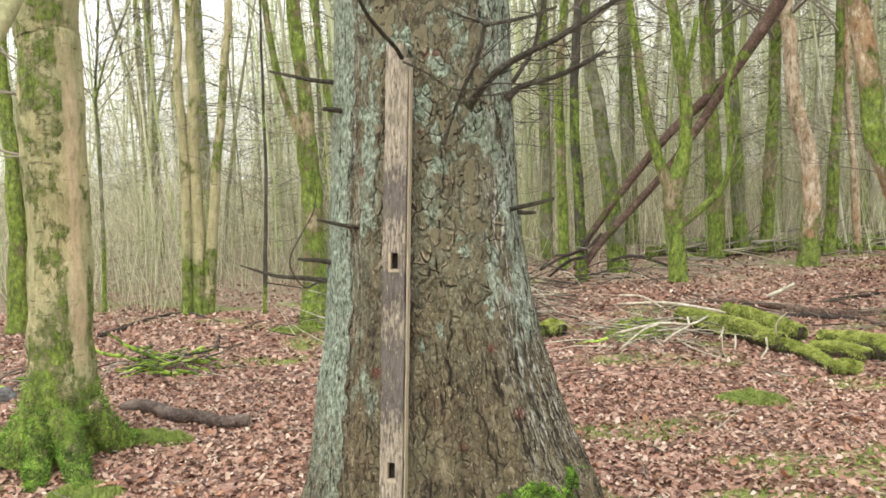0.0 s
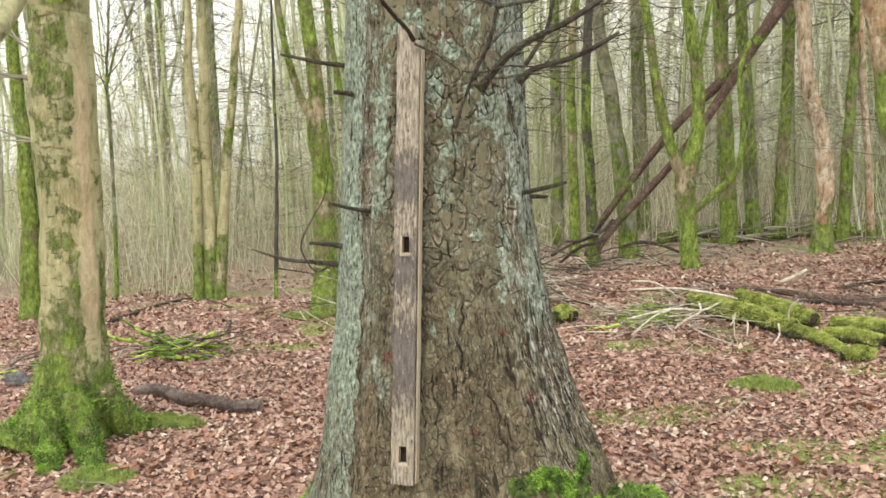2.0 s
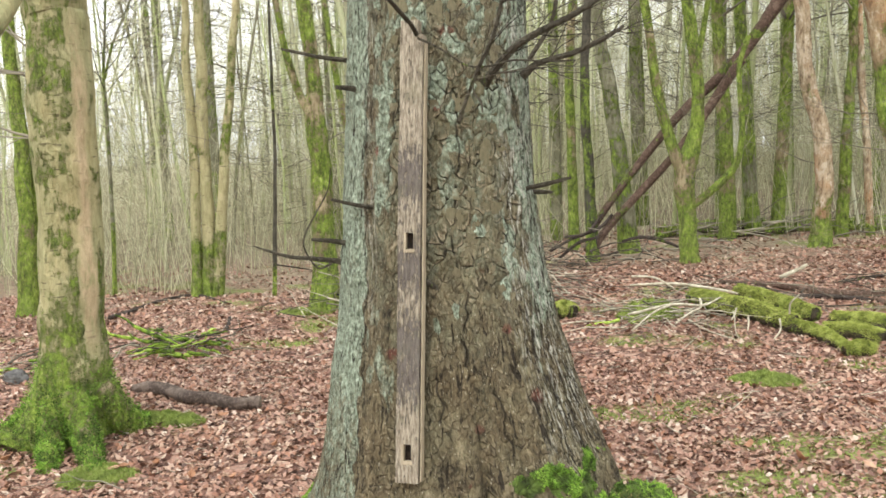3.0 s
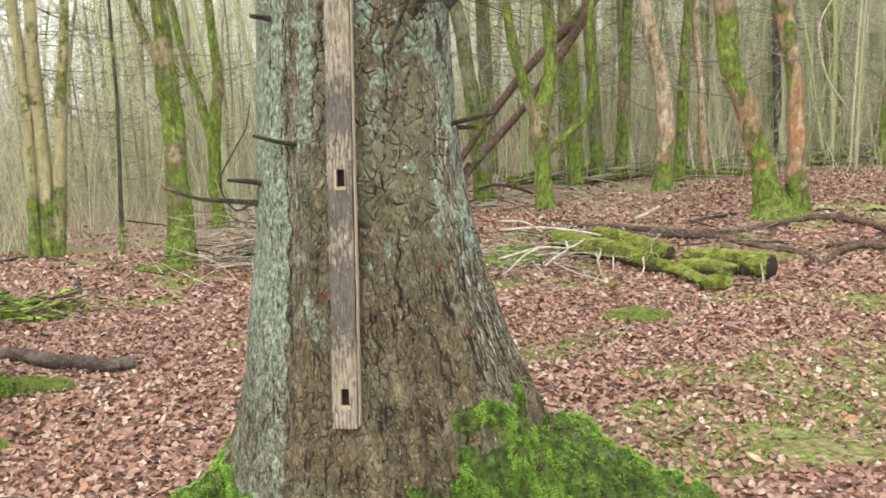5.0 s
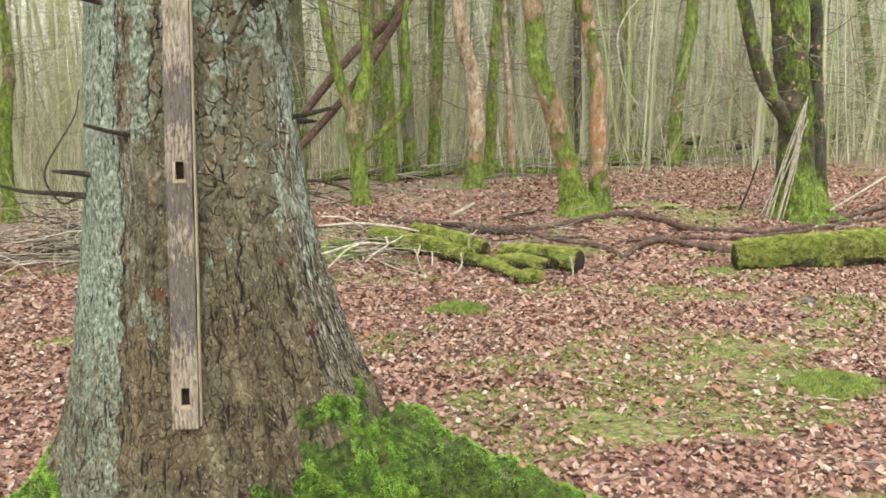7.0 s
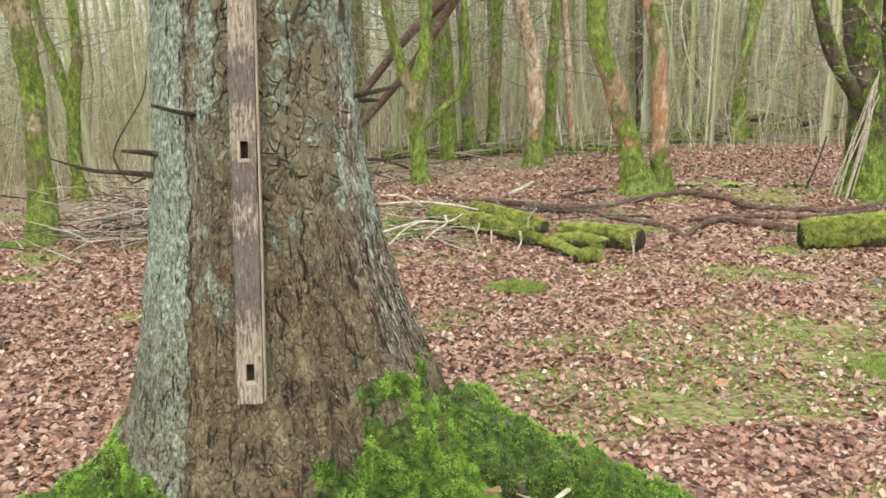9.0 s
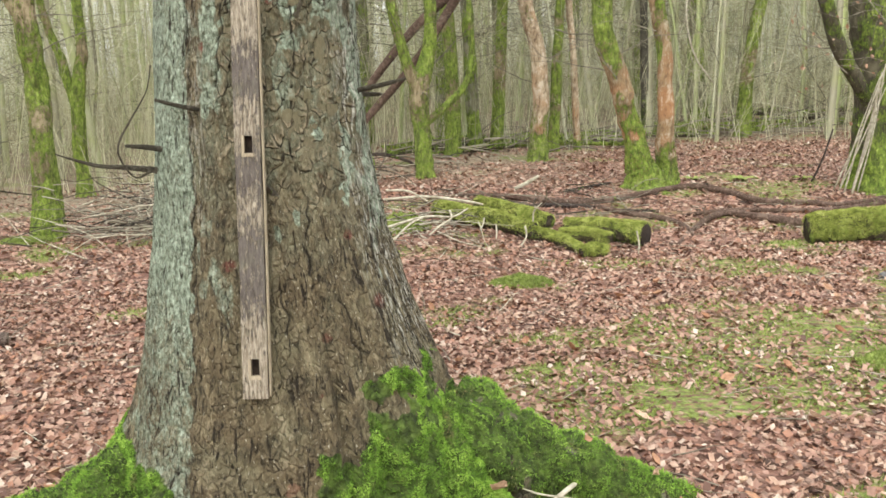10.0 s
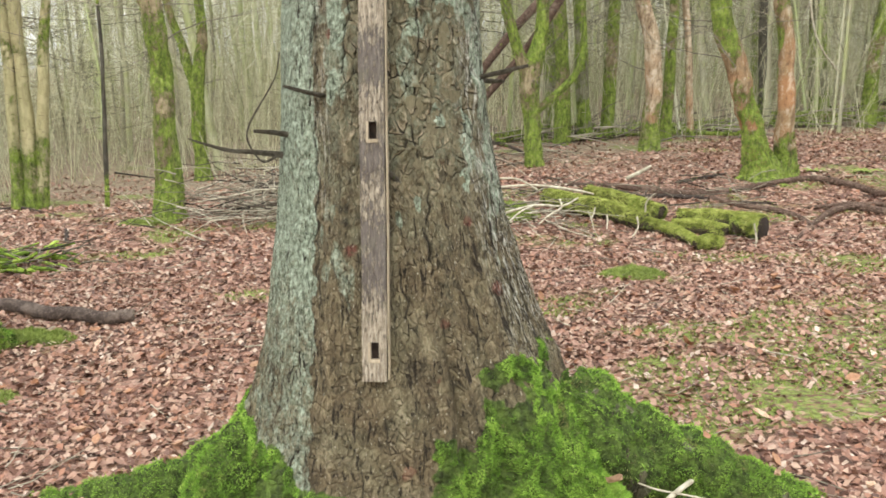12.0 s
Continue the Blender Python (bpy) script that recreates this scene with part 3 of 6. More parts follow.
spruce = root_empty("spruce_tree", "large old spruce trunk with lichen, flaking bark and mossy roots", "tree")
front = np.linspace(-190, 15, 390)
rear = np.linspace(15, 170, 40)[1:-1]
th_row = np.concatenate([front, rear])
z_col = np.concatenate([np.linspace(-0.25, 0.05, 24), np.linspace(0.05, 2.45, 600)[1:], np.linspace(2.45, 14, 60)[1:]])
TH, ZZ = np.meshgrid(th_row, z_col)
R = spruce_surface(TH, ZZ)
arc = np.radians(TH) * 0.36
warp = (fbm(arc * 9, ZZ * 9, 0, 41) - 0.5) * 0.09 + (fbm(arc * 40, ZZ * 40, 0, 42) - 0.5) * 0.03
low = smooth(1.15, 0.65, ZZ)
c1, c2, cv, cd = cells((arc + warp) / 0.042, (ZZ + warp * 1.4) / 0.055, 51)
s1, s2, sv, sd = cells((arc + warp * 0.5) / 0.017, (ZZ + warp) / 0.045, 52)
edge_big, edge_small = smooth(0.10, 0.01, c2 - c1) * (0.35 + 0.65 * smooth(-0.1, 0.25, cd)), smooth(0.2, 0.02, s2 - s1)
broken = smooth(0.36, 0.56, fbm(arc * 9, ZZ * 7, 0, 61, 4))
splits = np.zeros_like(ZZ)
scaly = smooth(-128, -100, TH) * smooth(-22, -48, TH) * smooth(0.95, 1.3, ZZ) * smooth(2.15, 1.75, ZZ) * 0.9 + 0.1
groove = np.maximum(edge_big * broken * np.clip(scaly + 0.25, 0, 1), edge_small * 0.5 * (0.35 + 0.65 * low) * smooth(0.45, 0.65, fbm(arc * 12, ZZ * 7, 0, 62)))
# long splits in the bark: heights and bearings along each
for zs, ths, half in (((0.86, 0.9, 1.12, 1.23, 1.41, 1.54, 1.62, 1.68, 1.76), (-77, -76, -74, -79, -77, -72, -73, -72, -74), 0.7),
                      ((0.5, 0.83, 1.27, 1.5, 1.63, 1.9), (-128, -129, -131, -129, -130, -132), 0.6),
                      ((1.4, 1.45, 1.53, 1.6, 1.75), (-114, -113, -111, -111, -108), 0.5),
                      ((1.3, 1.37, 1.49, 1.64, 1.8), (-46, -44, -30, -30, -33), 0.7),
                      ((0.55, 0.7, 0.86), (-88, -90, -89), 0.5), ((0.45, 0.62, 0.8), (-60, -62, -66), 0.5)):
    line_th = np.interp(ZZ, zs, ths) + 6 * (fbm(ZZ * 22, ZZ * 0 + ths[0], 0, 55, 2) - 0.5)
    inside = smooth(zs[0] - 0.03, zs[0], ZZ) * smooth(zs[-1] + 0.03, zs[-1], ZZ) * smooth(0.36, 0.46, fbm(arc * 3, ZZ * 14, 0, 56))
    splits = np.maximum(splits, inside * smooth(1.15 * half, 0.35 * half, np.abs(bearing(TH, line_th))))
groove = np.maximum(groove * 0.6, splits)
furrow = smooth(-58, -40, TH) * smooth(8, -12, TH) * smooth(0.35, 0.6, ZZ) + 0.3 * smooth(-122, -140, TH) * smooth(0.25, 0.4, ZZ) * smooth(0.9, 0.6, ZZ)
furrow = furrow - 1.8 * np.clip(scaly - 0.1, 0, 1)
relief = scaly * (0.006 * cv + 0.004 * np.clip(cd + 0.4, 0, 1)) + (0.3 + 0.7 * np.clip(furrow, 0, 1)) * 0.008 * (0.5 * sv + 0.5 * np.clip(sd + 0.5, 0, 1))
relief = relief + 0.012 * (fbm(arc * 14, ZZ * 8, 0, 63) - 0.5) + 0.006 * (fbm(arc * 60, ZZ * 30, 0, 64) - 0.5) - 0.007 * groove
# shallow flutes that run down the butt
flute = np.exp(-(bearing(TH, -76) / 2.4) ** 2) * smooth(0.95, 0.3, ZZ) + np.exp(-(bearing(TH, -63) / 4) ** 2) * smooth(0.8, 0.3, ZZ) * 0.6
relief = relief - 0.045 * flute
stain = np.zeros_like(ZZ)
for a, zz, size in SCARS:
    away = np.hypot(np.radians(bearing(TH, a)) * 0.33, (ZZ - zz) * np.where(ZZ < zz, 0.45, 1.0))
    near_scar = np.exp(-(away / (size * 0.55)) ** 2)
    stain, relief = np.maximum(stain, near_scar), relief + 0.012 * near_scar
R = R + relief
ragged = 9 * (fbm(arc * 22, ZZ * 16, 0, 74) - 0.5)
stripe = smooth(-129.5, -131.5, TH + ragged) * (0.42 + 0.20 * smooth(0.45, 1.15, ZZ) + 0.03 * smooth(-150, -140, TH)) * (0.86 + 0.14 * smooth(0.36, 0.48, fbm(arc * 7, ZZ * 4, 0, 75)))
# crusts of lichen: bearing, height, half width in degrees, half height
CRUSTS = [(-75, 1.6, 8, 0.05), (-63, 1.33, 6, 0.05), (-79, 1.06, 3, 0.05), (-89, 1.03, 3, 0.045), (-50, 1.11, 5, 0.07), (-116, 1.66, 9, 0.16), (-119, 1.42, 5, 0.08), (-45, 1.25, 6, 0.14), (-84, 1.78, 9, 0.10), (-48, 1.72, 12, 0.12)]
crust = np.zeros_like(ZZ)
for a, zz, wide, tall in CRUSTS:
    away = np.hypot(bearing(TH, a) / wide, (ZZ - zz) / tall) + 1.1 * (fbm(arc * 34, ZZ * 26, 0, 76) - 0.5)
    crust = np.maximum(crust, 0.58 * smooth(1.0, 0.55, away))
rust = np.zeros_like(ZZ)
for a, zz, size in ((-154, 1.57, 0.016), (-120, 1.58, 0.017), (-142, 0.95, 0.017), (-54, 1.0, 0.015), (-112, 0.93, 0.02), (-78, 1.95, 0.025), (-84, 1.72, 0.018), (-46, 0.78, 0.022)):
    away = np.hypot(np.radians(bearing(TH, a)) * 0.35, ZZ - zz) / size + 0.8 * (fbm(arc * 50, ZZ * 50, 0, 77) - 0.5)
    rust = np.maximum(rust, smooth(1.2, 0.7, away))
pale = smooth(30, 10, np.abs(bearing(TH, -26))) * smooth(0.45, 0.7, ZZ) + 0.5 * smooth(8, 3, np.abs(bearing(TH, -128))) * smooth(0.9, 1.2, ZZ)
right_side = 0.5 * smooth(22, 6, np.abs(bearing(TH, -18))) * smooth(0.75, 1.1, ZZ) + 0.6 * smooth(22, 8, np.abs(bearing(TH, -34))) * smooth(0.9, 1.3, ZZ) * smooth(0.42, 0.56, fbm(arc * 11, ZZ * 7, 0, 78))
crown_side = smooth(1.45, 1.7, ZZ) * smooth(0.5, 0.62, fbm(arc * 17, ZZ * 13, 0, 71, 4)) * 0.55
patches = smooth(0.62, 0.72, fbm(arc * 14, ZZ * 4, 0, 72)) * 0.45 * smooth(0.6, 0.85, ZZ)
lichen = np.clip(np.maximum.reduce([stripe, right_side, crown_side, patches, crust]), 0, 1)
moss = smooth(0.07, -0.03, ZZ - moss_line(TH) - (fbm(arc * 13, ZZ * 11, 0, 73, 4) - 0.5) * 0.42)
drape = fbm(arc * 30 + 5 * warp, ZZ * 13, 0, 87, 3)
pillow = np.clip(0.6 * smooth(0.32, 0.68, drape) + 0.5 * smooth(0.0, 0.35, np.abs(fbm(arc * 22, ZZ * 16, 0, 88, 3) - 0.5) * 2), 0, 1)
R = R + 0.02 * pillow * moss
cx = np.interp(ZZ, TRUNK_Z, TRUNK_X)
verts = np.stack([cx + R * np.cos(np.radians(TH)), SPRUCE_Y + 0.035 * (np.minimum(ZZ, 2.6) - 1.2) + R * np.sin(np.radians(TH)), ZZ], -1).reshape(-1, 3)
rows, cols = TH.shape
ids = np.arange(rows * cols).reshape(rows, cols)
nxt = np.roll(ids, -1, axis=1)
skin = np.stack([ids[:-1], nxt[:-1], nxt[1:], ids[1:]], -1).reshape(-1, 4)
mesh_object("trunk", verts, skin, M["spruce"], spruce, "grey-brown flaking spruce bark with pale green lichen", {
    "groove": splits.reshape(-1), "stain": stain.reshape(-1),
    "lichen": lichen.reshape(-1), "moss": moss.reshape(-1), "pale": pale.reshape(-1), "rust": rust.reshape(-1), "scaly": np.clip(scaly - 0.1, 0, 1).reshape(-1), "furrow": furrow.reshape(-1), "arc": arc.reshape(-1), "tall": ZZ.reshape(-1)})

# surface roots
rng = np.random.default_rng(11)
ROOTS = [[(0.483, 3.2, 0.263, 0.2), (0.651, 3.1, 0.174, 0.18), (0.879, 3.05, 0.09, 0.145), (1.126, 3, 0.009, 0.105), (1.358, 2.96, -0.074, 0.075), (1.575, 2.93, -0.145, 0.05)],
         [(0.396, 3.07, 0.268, 0.16), (0.443, 2.95, 0.17, 0.13), (0.507, 2.86, 0.097, 0.1), (0.56, 2.8, 0.053, 0.08), (0.602, 2.72, 0.014, 0.06)],
         [(-0.572, 3.27, 0.142, 0.15), (-0.719, 3.24, 0.077, 0.13), (-0.918, 3.24, 0.019, 0.1), (-1.183, 3.28, -0.023, 0.075), (-1.376, 3.33, -0.059, 0.055), (-1.641, 3.4, -0.102, 0.03)],
         [(-0.615, 3.12, 0.123, 0.15), (-0.703, 3.04, 0.062, 0.12), (-0.767, 2.95, 0.029, 0.08)]]
moss_points = []


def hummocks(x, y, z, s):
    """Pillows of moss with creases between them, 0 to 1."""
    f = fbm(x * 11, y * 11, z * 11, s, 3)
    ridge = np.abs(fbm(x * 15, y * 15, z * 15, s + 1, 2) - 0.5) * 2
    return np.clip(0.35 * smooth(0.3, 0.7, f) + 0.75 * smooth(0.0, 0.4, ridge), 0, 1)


for k, pts in enumerate(ROOTS):
    v, f = tube(pts, 48, 30, 0.3, 5 + k, 9.0)
    c = np.repeat(spline(pts, 30)[:, :3], 48, 0)
    nrm = (v - c) / (np.linalg.norm(v - c, axis=1)[:, None] + 1e-9)
    hum = hummocks(v[:, 0], v[:, 1], v[:, 2], 81)
    v = v + nrm * (0.03 * hum - 0.018)[:, None]
    keep = smooth(0.36, 0.44, fbm(v[:, 0] * 9, v[:, 1] * 9, v[:, 2] * 9, 80 + k, 4) + 0.07 + 0.12 * smooth(0.1, 0.5, hum) - 0.1 * (nrm[:, 2] < -0.1))
    mesh_object("root", v, f, M["spruce"], spruce, "moss-covered surface root", {
        "moss": keep * 0.7, "groove": 0 * keep, "stain": 0 * keep, "lichen": 0 * keep, "pale": 0 * keep, "rust": 0 * keep, "arc": v[:, 0] * 0.8, "tall": v[:, 1] * 1.5 + v[:, 2]})
    pick = rng.integers(0, len(v), 95000 if k < 2 else 42000)
    pick = pick[(keep[pick] > 0.4) & (nrm[pick][:, 2] > -0.45) & (rng.random(len(pick)) < 0.25 + 1.1 * hum[pick])]
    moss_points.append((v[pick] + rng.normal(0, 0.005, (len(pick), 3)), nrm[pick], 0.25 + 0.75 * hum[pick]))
flat = np.nonzero((moss.reshape(-1) > 0.5) & (fbm(verts[:, 0] * 13, verts[:, 1] * 13, verts[:, 2] * 13, 3, 4) > 0.42) & (verts[:, 2] > 0.02))[0]
flat = flat[rng.integers(0, len(flat), 130000)]
bear = np.degrees(np.arctan2(verts[flat, 1] - SPRUCE_Y, verts[flat, 0]))
lump = pillow.reshape(-1)[flat]
stay = rng.random(len(flat)) < 0.2 + lump
flat, bear, lump = flat[stay], bear[stay], lump[stay]
moss_points.append((verts[flat] + rng.normal(0, 0.003, (len(flat), 3)), np.stack([np.cos(np.radians(bear)), np.sin(np.radians(bear)), 0.15 + 0 * bear], -1), lump))


def fuzz(name, pts, nrms, length, width, parent=None, material=None, label="", seed=1, lean=0.55, lush_light=None):
    """Many tiny blades of moss standing on a surface."""
    g = np.random.default_rng(seed)
    n = len(pts)
    d = nrms + g.normal(0, lean, (n, 3))
    d /= np.linalg.norm(d, axis=1)[:, None] + 1e-9
    s = np.cross(d, g.normal(0, 1, (n, 3)))
    s /= np.linalg.norm(s, axis=1)[:, None] + 1e-9
    ln = (length * g.uniform(0.5, 1.3, n))[:, None]
    base = pts - d * 0.004
    v = np.stack([base - s * width, base + s * width, base + d * ln + s * width * 0.3], 1).reshape(-1, 3)
    f = np.arange(n * 3).reshape(-1, 3)
    return mesh_object(name, v, f, material or M["rootmoss"], parent, label, None if lush_light is None else {"lush_light": np.repeat(lush_light, 3)}, False)


moss_ob = fuzz("moss", np.vstack([p[0] for p in moss_points]), np.vstack([p[1] for p in moss_points]), 0.011, 0.0017, spruce, M["rootmoss"], "bright green cushion moss", lush_light=np.concatenate([p[2] for p in moss_points]))
tagged(moss_ob, kind="stuff")

# lifted bark plates
rng = np.random.default_rng(5)


def bark_plate(rng):
    n = 9
    a = np.sort(rng.uniform(0, 2 * math.pi, n)) * 0.5 + np.arange(n) * math.pi / n
    rad = rng.uniform(0.5, 1.25, n)
    ring = np.stack([np.cos(a) * rad, np.sin(a) * rad * 1.25], -1)
    v = [(0, 0, 0.85)] + [(x, y, 0.7 - 0.3 * y) for x, y in ring] + [(x * 1.04, y * 1.04, 0.0) for x, y in ring]
    f = [(0, 1 + i, 1 + (i + 1) % n) for i in range(n)] + [(1 + i, 1 + n + i, 1 + n + (i + 1) % n, 1 + (i + 1) % n) for i in range(n)]
    return v, f


def plate_meshes(count):
    out = []
    for k in range(count):
        v, f = bark_plate(rng)
        me = bpy.data.meshes.new("bark_plate")
        me.from_pydata(v, [], f)
        me.materials.append(M["spruce_plate"])
        out.append(me)
    return out


def spruce_plate_mat():
    n = Nodes("spruce_bark_plate", 0.9)
    grain = n.noise(1.0, 7, 0.75, n.scaled(100, 100, 40))
    colour = n.ramp(n.calc("ADD", n.calc("MULTIPLY", n.random(), 0.1), n.calc("MULTIPLY", grain, 0.7)),
                    (0.22, (0.05, 0.042, 0.025)), (0.38, (0.128, 0.110, 0.066)), (0.52, (0.178, 0.156, 0.098)), (0.7, (0.28, 0.252, 0.168)))
    colour = n.mix(n.ramp(n.noise(3.0, 5, 0.6), (0.46, 0.0), (0.62, 0.35)), colour, (0.15, 0.14, 0.075))
    lich = n.ramp(n.noise(5.0, 5, 0.7), (0.56, 0.0), (0.64, 0.6))
    colour = n.mix(lich, colour, n.ramp(n.noise(55, 4, 0.7), (0.3, (0.17, 0.21, 0.155)), (0.55, (0.33, 0.38, 0.30)), (0.75, (0.46, 0.5, 0.42))))
    n.bump(grain, 0.004, 0.7)
    return n.done(colour)


M["spruce_plate"] = spruce_plate_mat()
plates = plate_meshes(14)
for k in range(260):
    th = rng.uniform(-112, -44)
    z = rng.uniform(1.05, 2.35)
    size = rng.uniform(0.009, 0.024) * (0.75 + 0.35 * smooth(0.7, 1.5, z))
    p = spruce_point(th, z, 0.001)
    ob = new("bark_plate", plates[k % 14])
    ob.parent = spruce
    face = Matrix.Rotation(radians(th + 90), 4, "Z") @ Matrix.Rotation(radians(90), 4, "X")
    ob.matrix_basis = Matrix.Translation(p) @ face @ Matrix.Rotation(rng.uniform(-0.5, 0.5), 4, "Z") @ Matrix.Diagonal((size, size, rng.uniform(0.002, 0.0045), 1))


# dead branches of the spruce
BRANCHES = [
    ([(-0.115, 2.95, 1.939, 0.008), (-0.121, 2.863, 1.959, 0.007), (-0.148, 2.775, 1.992, 0.007), (-0.173, 2.688, 2.027, 0.006), (-0.186, 2.6, 2.071, 0.006)], "curved dead branch"),
    ([(-0.399, 3.25, 1.898, 0.009), (-0.48, 3.233, 1.909, 0.007), (-0.556, 3.217, 1.926, 0.006), (-0.617, 3.2, 1.94, 0.004)], "bare dead side branch"),
    ([(-0.327, 3.15, 1.785, 0.011), (-0.371, 3.125, 1.793, 0.009), (-0.408, 3.1, 1.796, 0.007)], "dark broken branch stub"),
    ([(-0.278, 3.05, 1.397, 0.008), (-0.313, 3.017, 1.403, 0.007), (-0.363, 2.983, 1.417, 0.006), (-0.404, 2.95, 1.431, 0.004)], "thin dead twig"),
    ([(-0.355, 3.2, 1.256, 0.013), (-0.404, 3.167, 1.27, 0.01), (-0.456, 3.133, 1.282, 0.008), (-0.512, 3.1, 1.29, 0.005)], "dark broken branch stub"),
    ([(-0.383, 3.2, 1.191, 0.014), (-0.439, 3.18, 1.206, 0.011), (-0.524, 3.16, 1.219, 0.008), (-0.599, 3.14, 1.228, 0.006), (-0.673, 3.12, 1.253, 0.004), (-0.716, 3.1, 1.272, 0.002)], "long broken dead branch"),
    ([(0.09, 3.02, 1.785, 0.018), (0.121, 2.992, 1.822, 0.013), (0.193, 2.963, 1.892, 0.012), (0.284, 2.935, 1.938, 0.01), (0.374, 2.907, 1.975, 0.009), (0.508, 2.878, 2.054, 0.008), (0.621, 2.85, 2.106, 0.007)], "forked dead branch"),
    ([(0.207, 3.15, 1.813, 0.016), (0.249, 3.14, 1.848, 0.011), (0.301, 3.13, 1.864, 0.009), (0.379, 3.12, 1.882, 0.009), (0.47, 3.11, 1.92, 0.008), (0.535, 3.1, 1.958, 0.005)], "dead side branch"),
    ([(0.009, 2.96, 1.663, 0.009), (0.034, 2.93, 1.723, 0.006), (0.077, 2.9, 1.819, 0.006), (0.126, 2.87, 1.91, 0.006), (0.155, 2.84, 2.007, 0.006), (0.152, 2.81, 2.014, 0.004), (0.091, 2.78, 2.032, 0.003), (0.027, 2.75, 2.062, 0.003)], "upright dead branch"),
    ([(0.157, 2.76, 2, 0.007), (0.207, 2.773, 2.009, 0.006), (0.289, 2.787, 2.024, 0.005), (0.372, 2.8, 2.052, 0.004)], "thin dead branch"),
    ([(0.231, 3.1, 1.864, 0.008), (0.269, 3.087, 1.916, 0.007), (0.303, 3.075, 1.974, 0.006), (0.325, 3.062, 2.054, 0.005), (0.335, 3.05, 2.122, 0.005)], "thin dead branch"),
    ([(0.174, 3.2, 1.431, 0.014), (0.213, 3.167, 1.443, 0.009), (0.28, 3.133, 1.458, 0.008), (0.361, 3.1, 1.478, 0.005)], "broken dead branch"),
    ([(0.221, 3.25, 1.431, 0.009), (0.261, 3.225, 1.428, 0.008), (0.299, 3.2, 1.428, 0.005)], "short branch stub"),
    ([(-0.069, 2.95, 1.133, 0.01), (-0.086, 2.933, 1.152, 0.01), (-0.098, 2.917, 1.167, 0.008), (-0.107, 2.9, 1.178, 0.004)], "blackened branch stub"),
    ([(-0.445, 3.1, 1.209, 0.005), (-0.489, 3.083, 1.195, 0.003), (-0.527, 3.067, 1.255, 0.003), (-0.523, 3.05, 1.307, 0.003), (-0.483, 3.033, 1.374, 0.003), (-0.432, 3.017, 1.456, 0.002), (-0.414, 3, 1.53, 0.002)], "fine hanging twig"),
    ([(0.075, 2.93, 1.818, 0.004), (0.061, 2.917, 1.783, 0.003), (0.065, 2.905, 1.747, 0.003), (0.085, 2.893, 1.72, 0.003), (0.09, 2.88, 1.689, 0.002)], "fine curled twig"),
    ([(-0.105, 2.9, 1.92, 0.004), (-0.036, 2.908, 1.886, 0.003), (0.041, 2.917, 1.835, 0.003), (0.111, 2.925, 1.83, 0.003), (0.181, 2.933, 1.846, 0.003), (0.286, 2.942, 1.84, 0.003), (0.373, 2.95, 1.841, 0.002)], "fine straggling twig"),
]
for k, (pts, words) in enumerate(BRANCHES):
    v, f = tube(pts, 10, 6, 0.18, k, 12.0)
    mesh_object("branch", v, f, M["branch"], spruce, words)
fine = Twigs()
for pts, count in ((BRANCHES[6][0], 16), (BRANCHES[7][0], 12), (BRANCHES[8][0], 8), (BRANCHES[10][0], 8)):
    line = spline(pts, 6)
    i = rng.integers(4, len(line) - 2, count)
    d = line[i + 1, :3] - line[i, :3]
    d = d / np.linalg.norm(d, axis=1)[:, None] + rng.normal(0, 0.5, (count, 3))
    fine.spray(line[i, :3], d / np.linalg.norm(d, axis=1)[:, None], rng.uniform(0.12, 0.35, count), 0.0022, rng, 1, -0.02, 2)
z, a = rng.uniform(4.2, 12.5, 90), rng.uniform(0, 2 * math.pi, 90)
r = np.interp(z, TRUNK_Z, TRUNK_R) * 0.9
fine.spray(np.stack([-0.09 + r * np.cos(a), SPRUCE_Y + r * np.sin(a), z], -1), np.stack([np.cos(a), np.sin(a), 0.1 + 0 * a], -1), rng.uniform(0.9, 2.2, 90) * (1.2 - z / 16), 0.012, rng, 2, -0.03, 4)
tagged(fine.make("brushwood", M["darktwig"], spruce, "fine dead twigs"), kind="stuff")


